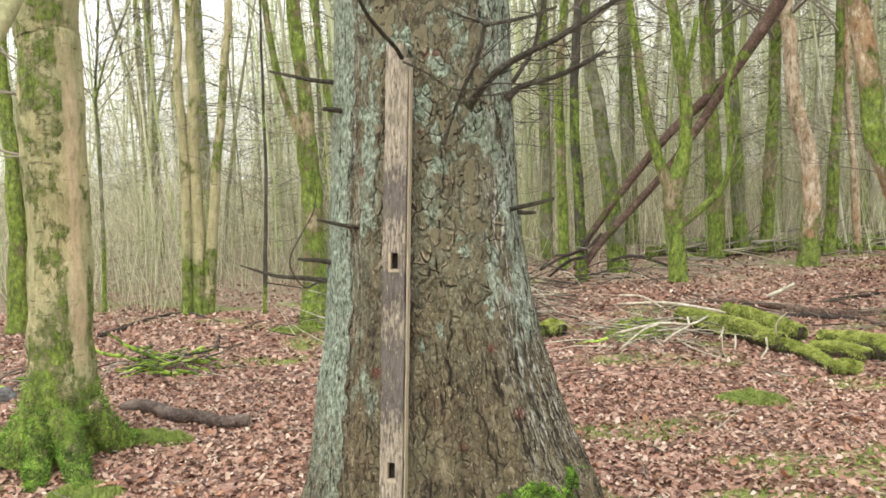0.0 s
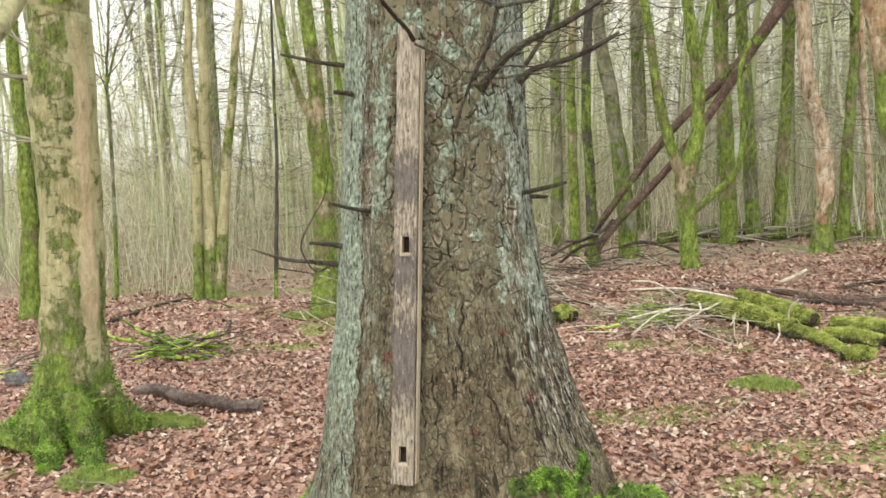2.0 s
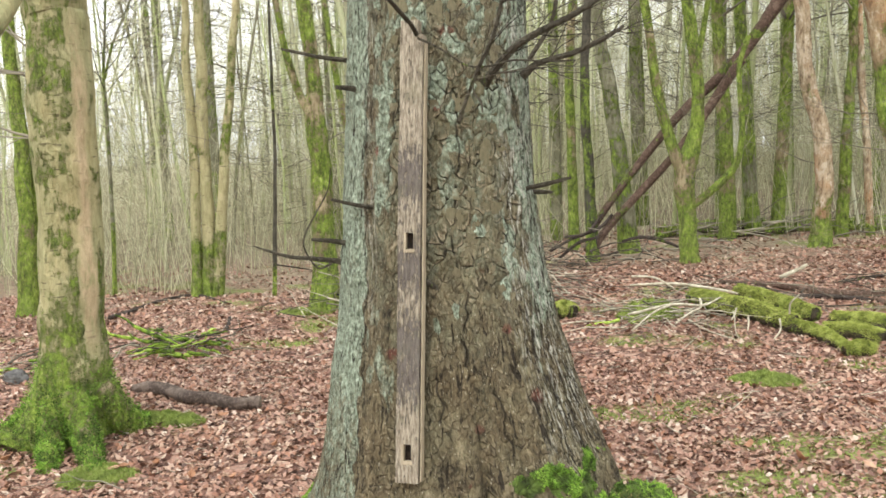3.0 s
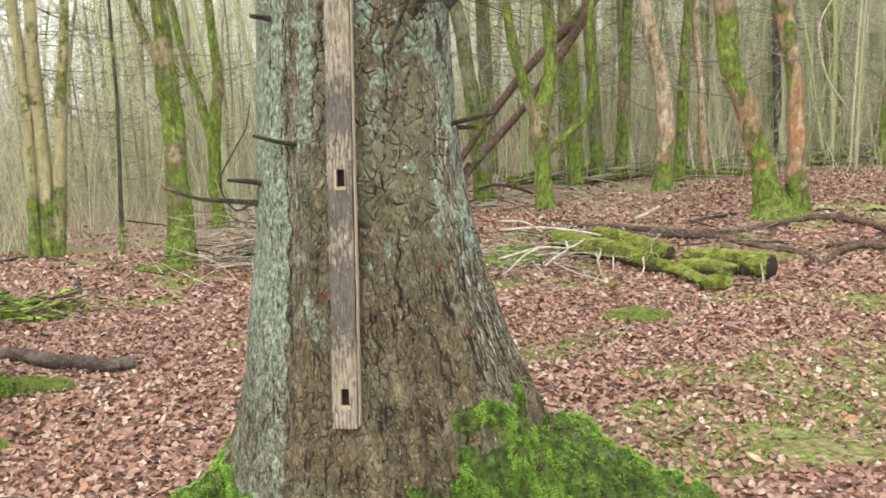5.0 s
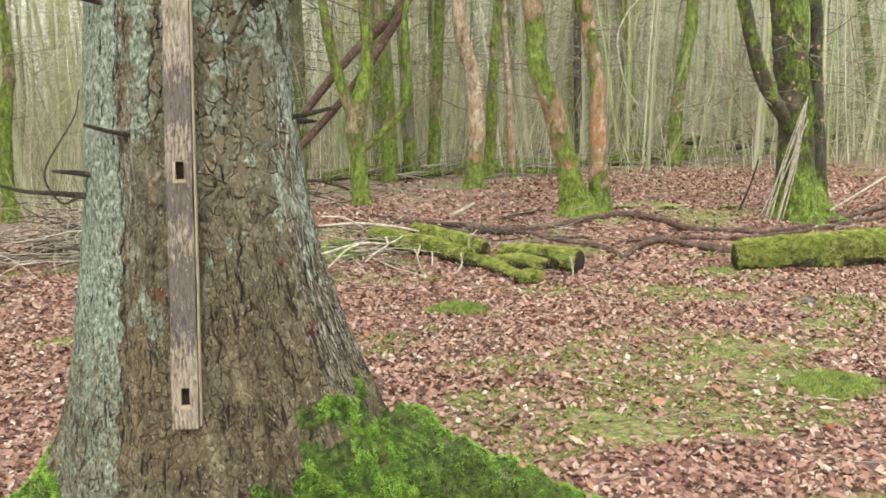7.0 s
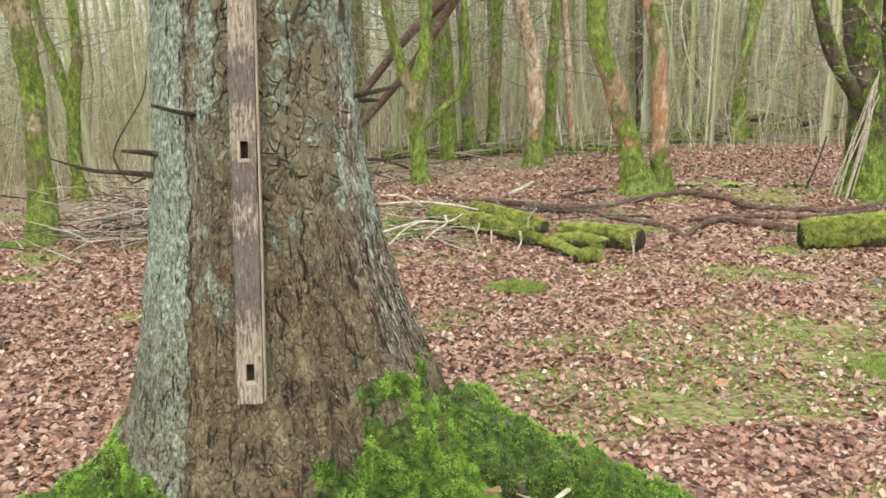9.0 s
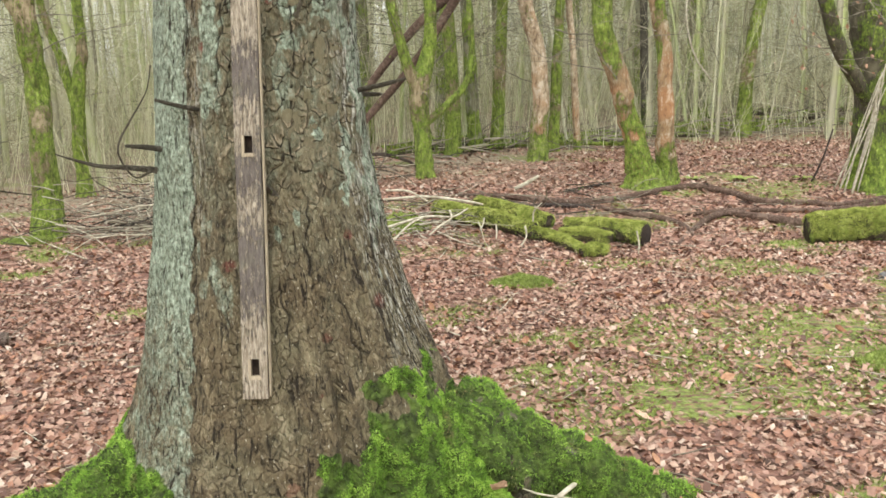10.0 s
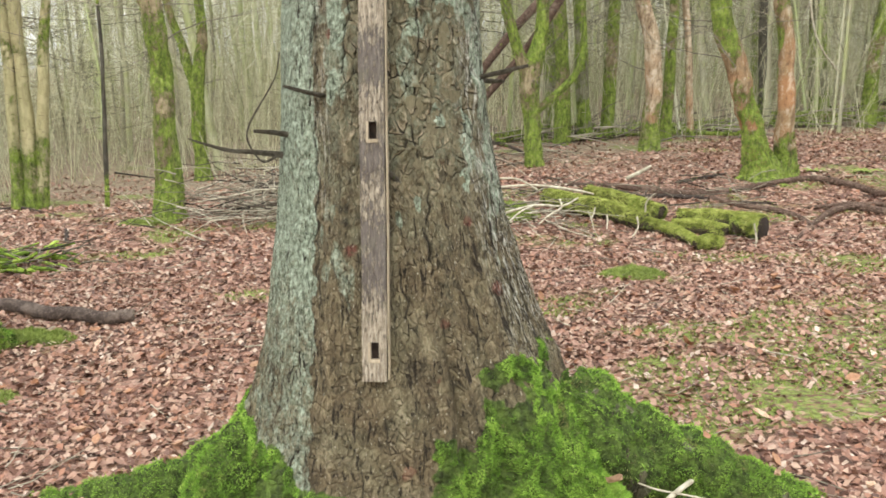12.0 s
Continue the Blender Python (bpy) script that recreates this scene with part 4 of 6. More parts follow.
# ---- the batten on the spruce ----
def plank():
    a, b = np.array((-0.149, 2.886, 1.298)), np.array((-0.164, 2.797, 0.648))
    axis_z = (a - b) / np.linalg.norm(a - b)
    thing = root_empty("wooden_plank", "weathered wooden batten with two mortise slots, propped on the spruce trunk", "plank")
    turn = Matrix.Rotation(radians(-10), 4, "Z")
    x = Vector(turn @ Vector((1, 0, 0)))
    z = Vector(axis_z)
    x = (x - z * x.dot(z)).normalized()
    y = z.cross(x)
    w, t, lo, hi = 0.0375, 0.044, -0.092, 0.655 + 0.70
    frame_m = Matrix(((x.x, y.x, z.x, b[0]), (x.y, y.y, z.y, b[1]), (x.z, y.z, z.z, b[2]), (0, 0, 0, 1)))
    thing.matrix_basis = frame_m
    slot_w, slot_h = 0.0135, 0.027
    s = 0.656
    zs = sorted([lo, lo + 0.012, -slot_h, slot_h, s - slot_h, s + slot_h, hi - 0.05] + list(np.linspace(0.08, 0.56, 13)) + list(np.linspace(0.74, 1.28, 15)))
    xs = [-w, -slot_w, slot_w, w - 0.012, w]
    bm = bmesh.new()
    lay = bm.verts.layers.float.new("paint")
    grid = {}
    for i, xx in enumerate(xs):
        for j, zz in enumerate(zs):
            wob = 0.0012 * (noise.noise((xx * 30, zz * 6, 2)) + noise.noise((xx * 8, zz * 2.2, 7)))
            edge = 0.002 if i in (0, 4) else 0.0
            v = bm.verts.new((xx + (wob * 1.5 if i in (0, 4) else 0), wob + edge, zz))
            v[lay] = 0.25 * float(smooth(0.05, 0.15, zz)) * (1 - float(smooth(0.93, 1.0, zz))) + 0.75 * max(math.exp(-((zz - a) / c) ** 4) for a, c in ((0.86, 0.08), (0.575, 0.06), (0.29, 0.125)))
            grid[i, j] = v
    gone = [(1, zs.index(-slot_h)), (1, zs.index(s - slot_h))]
    for i in range(len(xs) - 1):
        for j in range(len(zs) - 1):
            if (i, j) not in gone:
                bm.faces.new((grid[i, j], grid[i + 1, j], grid[i + 1, j + 1], grid[i, j + 1]))
    border = [e for e in bm.edges if len(e.link_faces) == 1]
    made = bmesh.ops.extrude_edge_only(bm, edges=border)["geom"]
    for v in made:
        if isinstance(v, bmesh.types.BMVert):
            v.co.y = 0.03 if abs(v.co.x) < slot_w + 0.001 and (abs(v.co.z) < 0.04 or abs(v.co.z - s) < 0.04) else t
    bmesh.ops.recalc_face_normals(bm, faces=bm.faces)
    me = bpy.data.meshes.new("body")
    bm.to_mesh(me)
    me.materials.append(M["plank"])
    ob = new("body", me)
    ob.parent = thing
    # bare side strip, slot rims, slot backs, worn tip and the bare foot of the batten
    def block(name, x0, x1, y0, y1, z0, z1, m, words="", jag=0.0):
        bb = bmesh.new()
        bmesh.ops.create_cube(bb, size=1.0)
        for v in bb.verts:
            v.co = Vector((x0 + (v.co.x + 0.5) * (x1 - x0), y0 + (v.co.y + 0.5) * (y1 - y0), z0 + (v.co.z + 0.5) * (z1 - z0)))
        cuts = max(1, int((z1 - z0) / 0.05))
        if cuts > 1:
            bmesh.ops.subdivide_edges(bb, edges=[e for e in bb.edges if abs(e.verts[0].co.z - e.verts[1].co.z) > 1e-4], cuts=cuts)
        for v in bb.verts:
            v.co += Vector((noise.noise(v.co * 9), 0.5 * noise.noise(v.co * 11 + Vector((3, 1, 0))), noise.noise(v.co * 30) if jag else 0)) * (jag or 0.0012)
        bmesh.ops.bevel(bb, geom=[e for e in bb.edges if e.calc_face_angle(0) > 1.0], offset=0.0012, segments=1, affect="EDGES")
        mm = bpy.data.meshes.new(name)
        bb.to_mesh(mm)
        mm.materials.append(m)
        o = new(name, mm)
        o.parent = ob if name.startswith("slot") else thing
        if words:
            tagged(o, words)
        return o
    block("side_strip", w + 0.0012, w + 0.006, 0.010, t - 0.003, lo + 0.004, hi - 0.07, M["fresh"], "pale split edge of the batten")
    block("tip", -w + 0.001, w * 0.6, 0.001, t * 0.8, hi - 0.052, hi - 0.002, M["plank"], "worn stepped tip", 0.0015)
    for zz in (0.0, s):
        block("slot_back", -slot_w - 0.003, slot_w + 0.003, 0.028, 0.042, zz - slot_h - 0.003, zz + slot_h + 0.003, M["hole"], "dark slot bottom")
        for x0, x1, z0, z1 in ((-slot_w - 0.005, -slot_w + 0.003, -slot_h, slot_h), (-slot_w - 0.005, slot_w + 0.004, -slot_h - 0.008, -slot_h + 0.003)):
            block("slot_rim", x0, x1, -0.0015, 0.02, zz + z0, zz + z1, M["fresh"], "pale chipped slot rim", 0.0018)
    return thing


plank()


# ---- woodland trees ----
def grow(pts, top, rng, bend=0.05):
    """Carries a stem on, tapering, to a height."""
    pts = [tuple(p) for p in pts]
    p, q = np.array(pts[-1]), np.array(pts[-2])
    d = (p[:3] - q[:3]) / np.linalg.norm(p[:3] - q[:3])
    r = p[3]
    left = max(0.5, top - p[2])
    for k in range(5):
        d = d + rng.normal(0, bend, 3) + np.array([0, 0, 0.12])
        d /= np.linalg.norm(d)
        p3 = np.array(pts[-1][:3]) + d * left / 5
        pts.append((*p3, max(0.012, r * (1 - (k + 1) / 5.4))))
    return pts


MOSSED = {"green": 7500, "stout": 9000, "orange": 8000, "tan": 900, "grey": 1300, "pink": 900, "dark": 300}
GROWTH = {"green": 0.09, "stout": 0.06, "orange": 0.03, "tan": -0.13, "grey": -0.1, "pink": -0.12, "dark": -0.1}


def tree(name, label, stems, material, top=9.0, flare=1.1, seed=1, limbs=(), crown=36, sides=16, twigmat="twig", rough=0.2, second=""):
    """A bare woodland tree: stems, drawn limbs and a crown of fine branches."""
    rng = np.random.default_rng(seed)
    thing = root_empty(name, label, "tree")
    crown_heap, tufts = Twigs(), []

    def peeled(v):
        """Where an orange stem has shed its moss."""
        if material != "orange":
            return 0 * v[:, 2]
        band = smooth(0.62, 0.8, v[:, 2]) * smooth(2.1, 1.3, v[:, 2] - 0.9 * (v[:, 0] > 4.2))
        return band * smooth(0.34, 0.5, fbm(v[:, 0] * 5, v[:, 1] * 5, v[:, 2] * 3, 96, 3))

    def mossed(v, c, share, foot):
        """Places on a stem's skin where moss tufts grow: most at the foot and on its damp side."""
        nrm = v - c
        nrm = nrm / (np.linalg.norm(nrm, axis=1)[:, None] + 1e-9)
        n = int(MOSSED.get(material, 0) * share * min(1.0, stems[0][0][3] / 0.1) ** 2)
        pick = rng.integers(0, len(v), n)
        slide = rng.random((n, 1))
        p = v[pick] * slide + v[np.minimum(pick + len(c) // len(np.unique(c[:, 2])), len(v) - 1)] * (1 - slide)
        on = fbm(p[:, 0] * 7, p[:, 1] * 7, p[:, 2] * 2.4, seed, 4) + GROWTH.get(material, 0) + 0.07 * nrm[pick, 0] * math.cos(seed) - 0.04 * nrm[pick, 1] + 0.35 * np.exp(-np.maximum(0, p[:, 2] - foot) / 0.22) - 0.3 * peeled(p) > 0.52
        on &= p[:, 2] < 4.2
        tufts.append((p[on], nrm[pick][on]))

    for k, pts in enumerate(stems):
        pts = [tuple(p) for p in pts]
        base = pts[0]
        if k == 0 or base[2] < floor_z(base[0], base[1]) + 0.3:
            pts[0] = (base[0], base[1], floor_z(base[0], base[1]) - 0.08, base[3])
        full = spline(grow(pts, top * (1 - 0.12 * k), rng), 4)
        sway = np.minimum(1, np.arange(len(full)) / 4)[:, None] * np.stack([fbm(full[:, 2] * 2.2, 0, 0, seed * 7 + k) - 0.5, fbm(full[:, 2] * 2.2, 5, 0, seed * 7 + k) - 0.5], -1)
        full[:, :2] += sway * np.minimum(full[:, 3:], 0.07) * 0.9
        full[:, 3] *= 1 + 0.16 * (fbm(full[:, 2] * 3.1, 9, 0, seed + k) - 0.5)
        full = [tuple(p) for p in full]
        v, f = tube(full, sides, 3, rough, seed + k, 5.0, flare if pts[0][2] < 0.6 + floor_z(base[0], base[1]) and k < 2 and flare else 0.0)
        mesh_object("trunk" if k == 0 else "stem", v, f, M[second or material] if k else M[material], thing, "", {"foot": np.exp(-np.maximum(0, v[:, 2] - floor_z(base[0], base[1])) / 0.35), "bare": peeled(v)})
        if name != "beech_tree":
            centre = np.repeat(spline(full, 3)[:, :3], sides, 0)
            mossed(v, centre, 1.0 / len(stems), floor_z(base[0], base[1]))
        line = spline(full, 2)
        high = line[line[:, 2] > min(3.2, top * 0.4)]
        count = crown // len(stems)
        p = high[rng.integers(0, len(high), count)]
        a = rng.uniform(0, 2 * math.pi, count)
        crown_heap.spray(p[:, :3], np.stack([np.cos(a) * 0.8, np.sin(a) * 0.8, 0.6 + 0 * a], -1), rng.uniform(0.7, 1.8, count), np.maximum(0.006, p[:, 3] * 0.3), rng, 2, 0.02, 3)
        low = line[(line[:, 2] > 1.2) & (line[:, 2] < 3.4)]
        if len(low) and crown:
            count = 5
            p = low[rng.integers(0, len(low), count)]
            a = rng.uniform(0, 2 * math.pi, count)
            crown_heap.spray(p[:, :3], np.stack([np.cos(a), np.sin(a) * 0.6, 0.3 + 0 * a], -1), rng.uniform(0.4, 1.1, count), np.maximum(0.004, p[:, 3] * 0.08), rng, 2, 0.0, 3)
    for pts in limbs:
        v, f = tube(pts, 10, 6, 0.12, seed + 20, 4.0)
        mesh_object("limb", v, f, M[material], thing)
        if name != "beech_tree":
            mossed(v, np.repeat(spline(pts, 6)[:, :3], 10, 0), 0.12, -9.0)
    if sum(len(p) for p, _ in tufts):
        tagged(fuzz("moss", np.vstack([p for p, _ in tufts]), np.vstack([q for _, q in tufts]), 0.015, 0.006, thing, M["trunkmoss"], seed=seed, lean=0.8), kind="stuff")
    if crown_heap.lines:
        tagged(crown_heap.make("crown", M[twigmat], thing, "bare winter twigs"), kind="stuff")
    return thing


beech = tree("beech_tree", "tan smooth-barked beech with a mossy flared foot", [[(-2.547, 5.05, -0.156, 0.315), (-2.508, 5.05, 0.015, 0.284), (-2.475, 5.05, 0.201, 0.24), (-2.45, 5.05, 0.369, 0.2), (-2.434, 5.05, 0.518, 0.178), (-2.409, 5.05, 0.898, 0.169), (-2.398, 5.05, 1.385, 0.171), (-2.384, 5.05, 1.862, 0.175), (-2.385, 5.05, 2.301, 0.171), (-2.378, 5.05, 2.61, 0.164)]], "beech", 11, 0.3, 3, sides=40, rough=0.06,
             limbs=[[(-2.278, 4.6, 2.634, 0.058), (-2.234, 4.4, 2.456, 0.053), (-2.199, 4.2, 2.276, 0.045), (-2.184, 4, 2.121, 0.038)]])
tree("mossy_tree", "twin-stemmed mossy tree at the wood's edge", [[(-5.17, 9.3, 0.01, 0.103), (-5.132, 9.3, 0.869, 0.084), (-5.129, 9.3, 1.467, 0.077), (-5.146, 9.3, 2.234, 0.071), (-5.171, 9.3, 3.05, 0.059), (-5.183, 9.3, 3.511, 0.053)], [(-5.131, 9.4, 0.005, 0.061), (-5.069, 9.4, 1.042, 0.048), (-5.002, 9.4, 2.53, 0.042), (-4.969, 9.4, 3.404, 0.035)]], "green", 9, 0.8, 4)
tree("slender_tree", "tan slender tree with three stems", [[(-3.73, 10.8, -0.054, 0.089), (-3.702, 10.8, 1.265, 0.071), (-3.702, 10.8, 2.272, 0.067), (-3.673, 10.8, 3.589, 0.056), (-3.667, 10.8, 3.978, 0.056)], [(-3.865, 10.75, -0.025, 0.068), (-3.82, 10.75, 1.606, 0.054), (-3.847, 10.75, 2.605, 0.05), (-3.832, 10.75, 3.587, 0.043)], [(-3.63, 10.8, -0.034, 0.075), (-3.443, 10.8, 1.73, 0.057), (-3.357, 10.8, 2.394, 0.05), (-3.222, 10.8, 3.569, 0.043), (-3.17, 10.8, 3.955, 0.04)]], "tan", 12, 0.5, 5)
tree("dark_sapling", "thin dark bare sapling", [[(-4.977, 10.9, -0.003, 0.028), (-4.936, 10.9, 1.08, 0.024), (-4.934, 10.9, 2.11, 0.021), (-4.938, 10.9, 2.654, 0.017)]], "grey", 6, 0.4, 6, crown=40, twigmat="darktwig",
     limbs=[[(-4.934, 10.9, 2.586, 0.017), (-4.811, 10.9, 2.986, 0.014), (-4.65, 10.9, 3.315, 0.014), (-4.452, 10.9, 3.705, 0.01)]])
tree("dark_pole_tree", "straight thin dark sapling", [[(-2.915, 10.75, -0.046, 0.027), (-2.861, 10.75, 0.914, 0.023), (-2.834, 10.75, 1.582, 0.02), (-2.827, 10.75, 2.571, 0.017), (-2.821, 10.75, 3.544, 0.013), (-2.818, 10.75, 3.929, 0.013)]], "dark", 7, 0.3, 7, crown=12, twigmat="darktwig")
tree("mossy_tree", "bright mossy forked tree beside a brush pile", [[(-1.989, 9.4, 0, 0.173), (-1.981, 9.4, 0.336, 0.127), (-1.959, 9.4, 1.156, 0.109), (-1.987, 9.4, 1.634, 0.107), (-2.012, 9.4, 1.999, 0.096), (-2.012, 9.4, 2.409, 0.079)]], "green", 8, 0.5, 8,
     limbs=[[(-1.975, 9.4, 2.001, 0.052), (-2.096, 9.4, 2.09, 0.043), (-2.23, 9.4, 2.438, 0.04), (-2.305, 9.4, 2.782, 0.035), (-2.375, 9.4, 3.237, 0.032), (-2.396, 9.4, 3.574, 0.026)]])
tree("mossy_tree", "forked mossy tree among far stems", [[(-2.261, 13.5, -0.094, 0.12), (-2.264, 13.5, 0.448, 0.095), (-2.252, 13.5, 1.228, 0.094), (-2.153, 13.5, 1.914, 0.07), (-2.161, 13.5, 2.364, 0.062)], [(-2.262, 13.5, 1.074, 0.078), (-2.411, 13.5, 1.69, 0.062), (-2.546, 13.5, 2.144, 0.054), (-2.616, 13.5, 2.517, 0.046)]], "green", 9, 0.6, 9)
tree("forked_tree", "mossy forked tree with two rising limbs", [[(1.951, 10.8, 0.275, 0.11), (1.918, 10.8, 0.729, 0.103), (1.892, 10.8, 1.306, 0.115), (2.04, 10.8, 1.811, 0.076), (1.999, 10.8, 2.564, 0.069), (1.905, 10.8, 3.249, 0.063)], [(1.879, 10.8, 1.243, 0.077), (1.722, 10.8, 1.692, 0.064), (1.578, 10.8, 2.328, 0.057), (1.442, 10.8, 3.267, 0.044), (1.393, 10.8, 3.639, 0.038)]], "green", 8, 0.5, 10,
     limbs=[[(1.974, 10.8, 0.921, 0.045), (2.205, 10.8, 1.109, 0.045), (2.439, 10.8, 1.359, 0.038), (2.516, 10.8, 1.736, 0.032), (2.48, 10.8, 2.424, 0.028), (2.581, 10.8, 2.792, 0.028)], [(2.018, 10.8, 2.564, 0.044), (2.079, 10.8, 2.81, 0.031), (2.15, 10.8, 3.239, 0.028)]])
tree("bent_tree", "crooked tree with peeling orange-pink bark", [[(3.775, 12.2, 0.308, 0.144), (3.782, 12.2, 0.668, 0.122), (3.827, 12.2, 1.309, 0.11), (3.75, 12.2, 1.805, 0.103), (3.606, 12.2, 2.3, 0.095), (3.543, 12.2, 2.859, 0.088), (3.508, 12.2, 3.412, 0.084)]], "pink", 9, 0.5, 11)
tree("dark_stem_tree", "thin dark stem beside leaning poles", [[(0.897, 11.5, 0.218, 0.083), (0.856, 11.5, 1.176, 0.062), (0.818, 11.5, 2.403, 0.055), (0.865, 11.5, 3.404, 0.047)]], "dark", 8, 0.4, 12)
tree("grey_tree", "grey-barked straight woodland tree", [[(1.395, 12, 0.249, 0.13), (1.265, 12, 1.366, 0.104), (1.122, 12, 2.431, 0.092), (1.001, 12, 3.272, 0.078)]], "grey", 11, 0.4, 13)
tree("mossy_tree", "straight mossy woodland tree", [[(2.789, 13, 0.303, 0.116), (2.772, 13, 1.7, 0.099), (2.668, 13, 2.833, 0.083), (2.626, 13, 3.577, 0.075)]], "green", 10, 0.4, 14)
tree("grey_tree", "grey-barked straight woodland tree", [[(3.259, 13.5, 0.266, 0.112), (3.145, 13.5, 1.699, 0.091), (3.036, 13.5, 3.641, 0.078)]], "grey", 11, 0.4, 15)
tree("mossy_tree", "slim bright mossy tree", [[(3.616, 13.7, 0.324, 0.101), (3.678, 13.7, 1.689, 0.088), (3.745, 13.7, 3.025, 0.071), (3.775, 13.7, 3.644, 0.063)]], "green", 9, 0.4, 16)
tree("mossy_tree", "slim mossy leaning tree", [[(4.373, 13.3, 0.309, 0.086), (4.43, 13.3, 1.664, 0.073), (4.482, 13.3, 2.803, 0.061), (4.489, 13.3, 3.551, 0.057)]], "green", 9, 0.4, 17)
tree("slender_tree", "slim reddish bare stem", [[(4.804, 13.4, 0.255, 0.059), (4.7, 13.4, 1.659, 0.05), (4.635, 13.4, 2.656, 0.046)]], "pink", 9, 0.3, 18)
tree("twin_tree", "two-stemmed tree with orange bark and mossy foot", [[(4.21, 9.7, 0.174, 0.24), (4.19, 9.7, 0.329, 0.185), (4.13, 9.7, 0.5, 0.145), (4.076, 9.7, 0.712, 0.125), (3.961, 9.7, 1.028, 0.115), (3.875, 9.7, 1.338, 0.118), (3.701, 9.7, 1.826, 0.112), (3.613, 9.7, 2.539, 0.112), (3.53, 9.7, 3.0, 0.108)], [(4.47, 9.75, 0.185, 0.145), (4.475, 9.75, 0.4, 0.112), (4.444, 9.75, 0.7, 0.098), (4.442, 9.75, 1.333, 0.084), (4.372, 9.75, 1.954, 0.082), (4.249, 9.75, 2.56, 0.084)]], "orange", 9, 0.75, 19, sides=28)
tree("mossy_tree", "stout mossy tree with poles leant on it", [[(6.619, 9, 0.139, 0.314), (6.589, 9, 0.345, 0.261), (6.535, 9, 0.665, 0.209), (6.439, 9, 1.48, 0.181), (6.351, 9, 2.091, 0.185), (6.272, 9, 2.688, 0.183)], [(6.83, 8.95, 0.216, 0.109), (6.726, 8.95, 1.17, 0.082), (6.639, 8.95, 2.094, 0.068), (6.563, 8.95, 2.694, 0.061)]], "stout", 9, 0.9, 20, sides=28, second="dark",
     limbs=[[(6.356, 8.9, 1.112, 0.068), (6.175, 8.84, 1.328, 0.073), (5.899, 8.78, 1.657, 0.081), (5.693, 8.72, 2.063, 0.074), (5.483, 8.66, 2.622, 0.064), (5.358, 8.6, 2.944, 0.057)]])
tree("grey_tree", "pale straight far tree", [[(8.142, 16, 0.332, 0.171), (7.995, 16, 1.959, 0.147), (7.893, 16, 3.082, 0.135)]], "grey", 12, 0.4, 21)
tree("mossy_tree", "mossy leaning far tree", [[(8.089, 14.4, 0.314, 0.127), (8.153, 14.4, 1.451, 0.106), (8.301, 14.4, 2.588, 0.105), (8.348, 14.4, 3.334, 0.095)]], "green", 10, 0.4, 22)
tree("grey_tree", "slim far woodland tree", [[(14.555, 17, 0.369, 0.123), (14.128, 17, 2.656, 0.102), (13.811, 17, 3.814, 0.083)]], "green", 11, 0.4, 23)
tree("dark_stem_tree", "slim dark far tree", [[(6.646, 15, 0.319, 0.079), (6.554, 15, 1.918, 0.068), (6.54, 15, 3.05, 0.057)]], "dark", 11, 0.3, 24)
tree("mossy_tree", "slim mossy tree beyond the spruce", [[(0.729, 13, 0.374, 0.079), (0.691, 13, 1.591, 0.066), (0.69, 13, 3.133, 0.058), (0.777, 13, 3.889, 0.054)]], "green", 10, 0.4, 25)


def pole(name, label, pts, material, sides=10, rough=0.15, seed=1, category="branch", rest=True, group="", end=None):
    """A branch, pole or log lying or leaning by itself."""
    thing = root_empty(name, label, category, group)
    v, f = tube(pts, sides, 8, rough, seed, 5.0, cap=True)
    wood_part = mesh_object("wood", v, f, M[material], thing)
    if end:
        ends = spline(pts, 8)
        tip, prev = ends[-1], ends[-2]
        d = (tip[:3] - prev[:3]) / np.linalg.norm(tip[:3] - prev[:3])
        disc = [(*(tip[:3] + d * 0.001), tip[3] * 0.93), (*(tip[:3] + d * 0.006), tip[3] * 0.9)]
        v, f = tube(disc, sides, 1)
        mesh_object("cut_end", v, f, M[end], wood_part, "pale ringed sawn end")
    return thing


pole("leaning_pole", "dark dead trunk leaning through the trees", [(0.821, 11.6, 0.338, 0.049), (0.98, 11.52, 0.762, 0.042), (1.833, 11.44, 1.871, 0.051), (2.603, 11.36, 2.624, 0.066), (3.122, 11.28, 3.381, 0.078), (3.316, 11.2, 3.737, 0.071)], "deadwood", category="fallen trunk", group="leaning dead trunks", seed=2)
pole("leaning_pole", "dark dead trunk leaning through the trees", [(0.899, 11.5, 0.368, 0.049), (1.089, 11.438, 0.662, 0.045), (1.824, 11.375, 1.467, 0.047), (2.143, 11.312, 1.892, 0.05), (2.594, 11.25, 2.574, 0.059)], "deadwood", category="fallen trunk", group="leaning dead trunks", seed=3)
for k, pts in enumerate(([(0.366, 11.2, 0.386, 0.017), (0.605, 11.267, 0.513, 0.017), (0.947, 11.333, 0.639, 0.02), (1.121, 11.4, 0.802, 0.017)], [(0.468, 11.3, 0.285, 0.017), (0.707, 11.3, 0.474, 0.02), (0.957, 11.3, 0.539, 0.017)], [(0.537, 11.2, 0.554, 0.014), (0.808, 11.25, 0.6, 0.017), (1.014, 11.3, 0.844, 0.017)], [(1.249, 11.6, 0.455, 0.017), (1.516, 11.533, 0.506, 0.021), (1.846, 11.467, 0.418, 0.017), (2.004, 11.4, 0.307, 0.014)])):
    pole("dead_branch", "thin dead branch on the ground", pts, "darkwood", 6, seed=k, group="small dead branches")


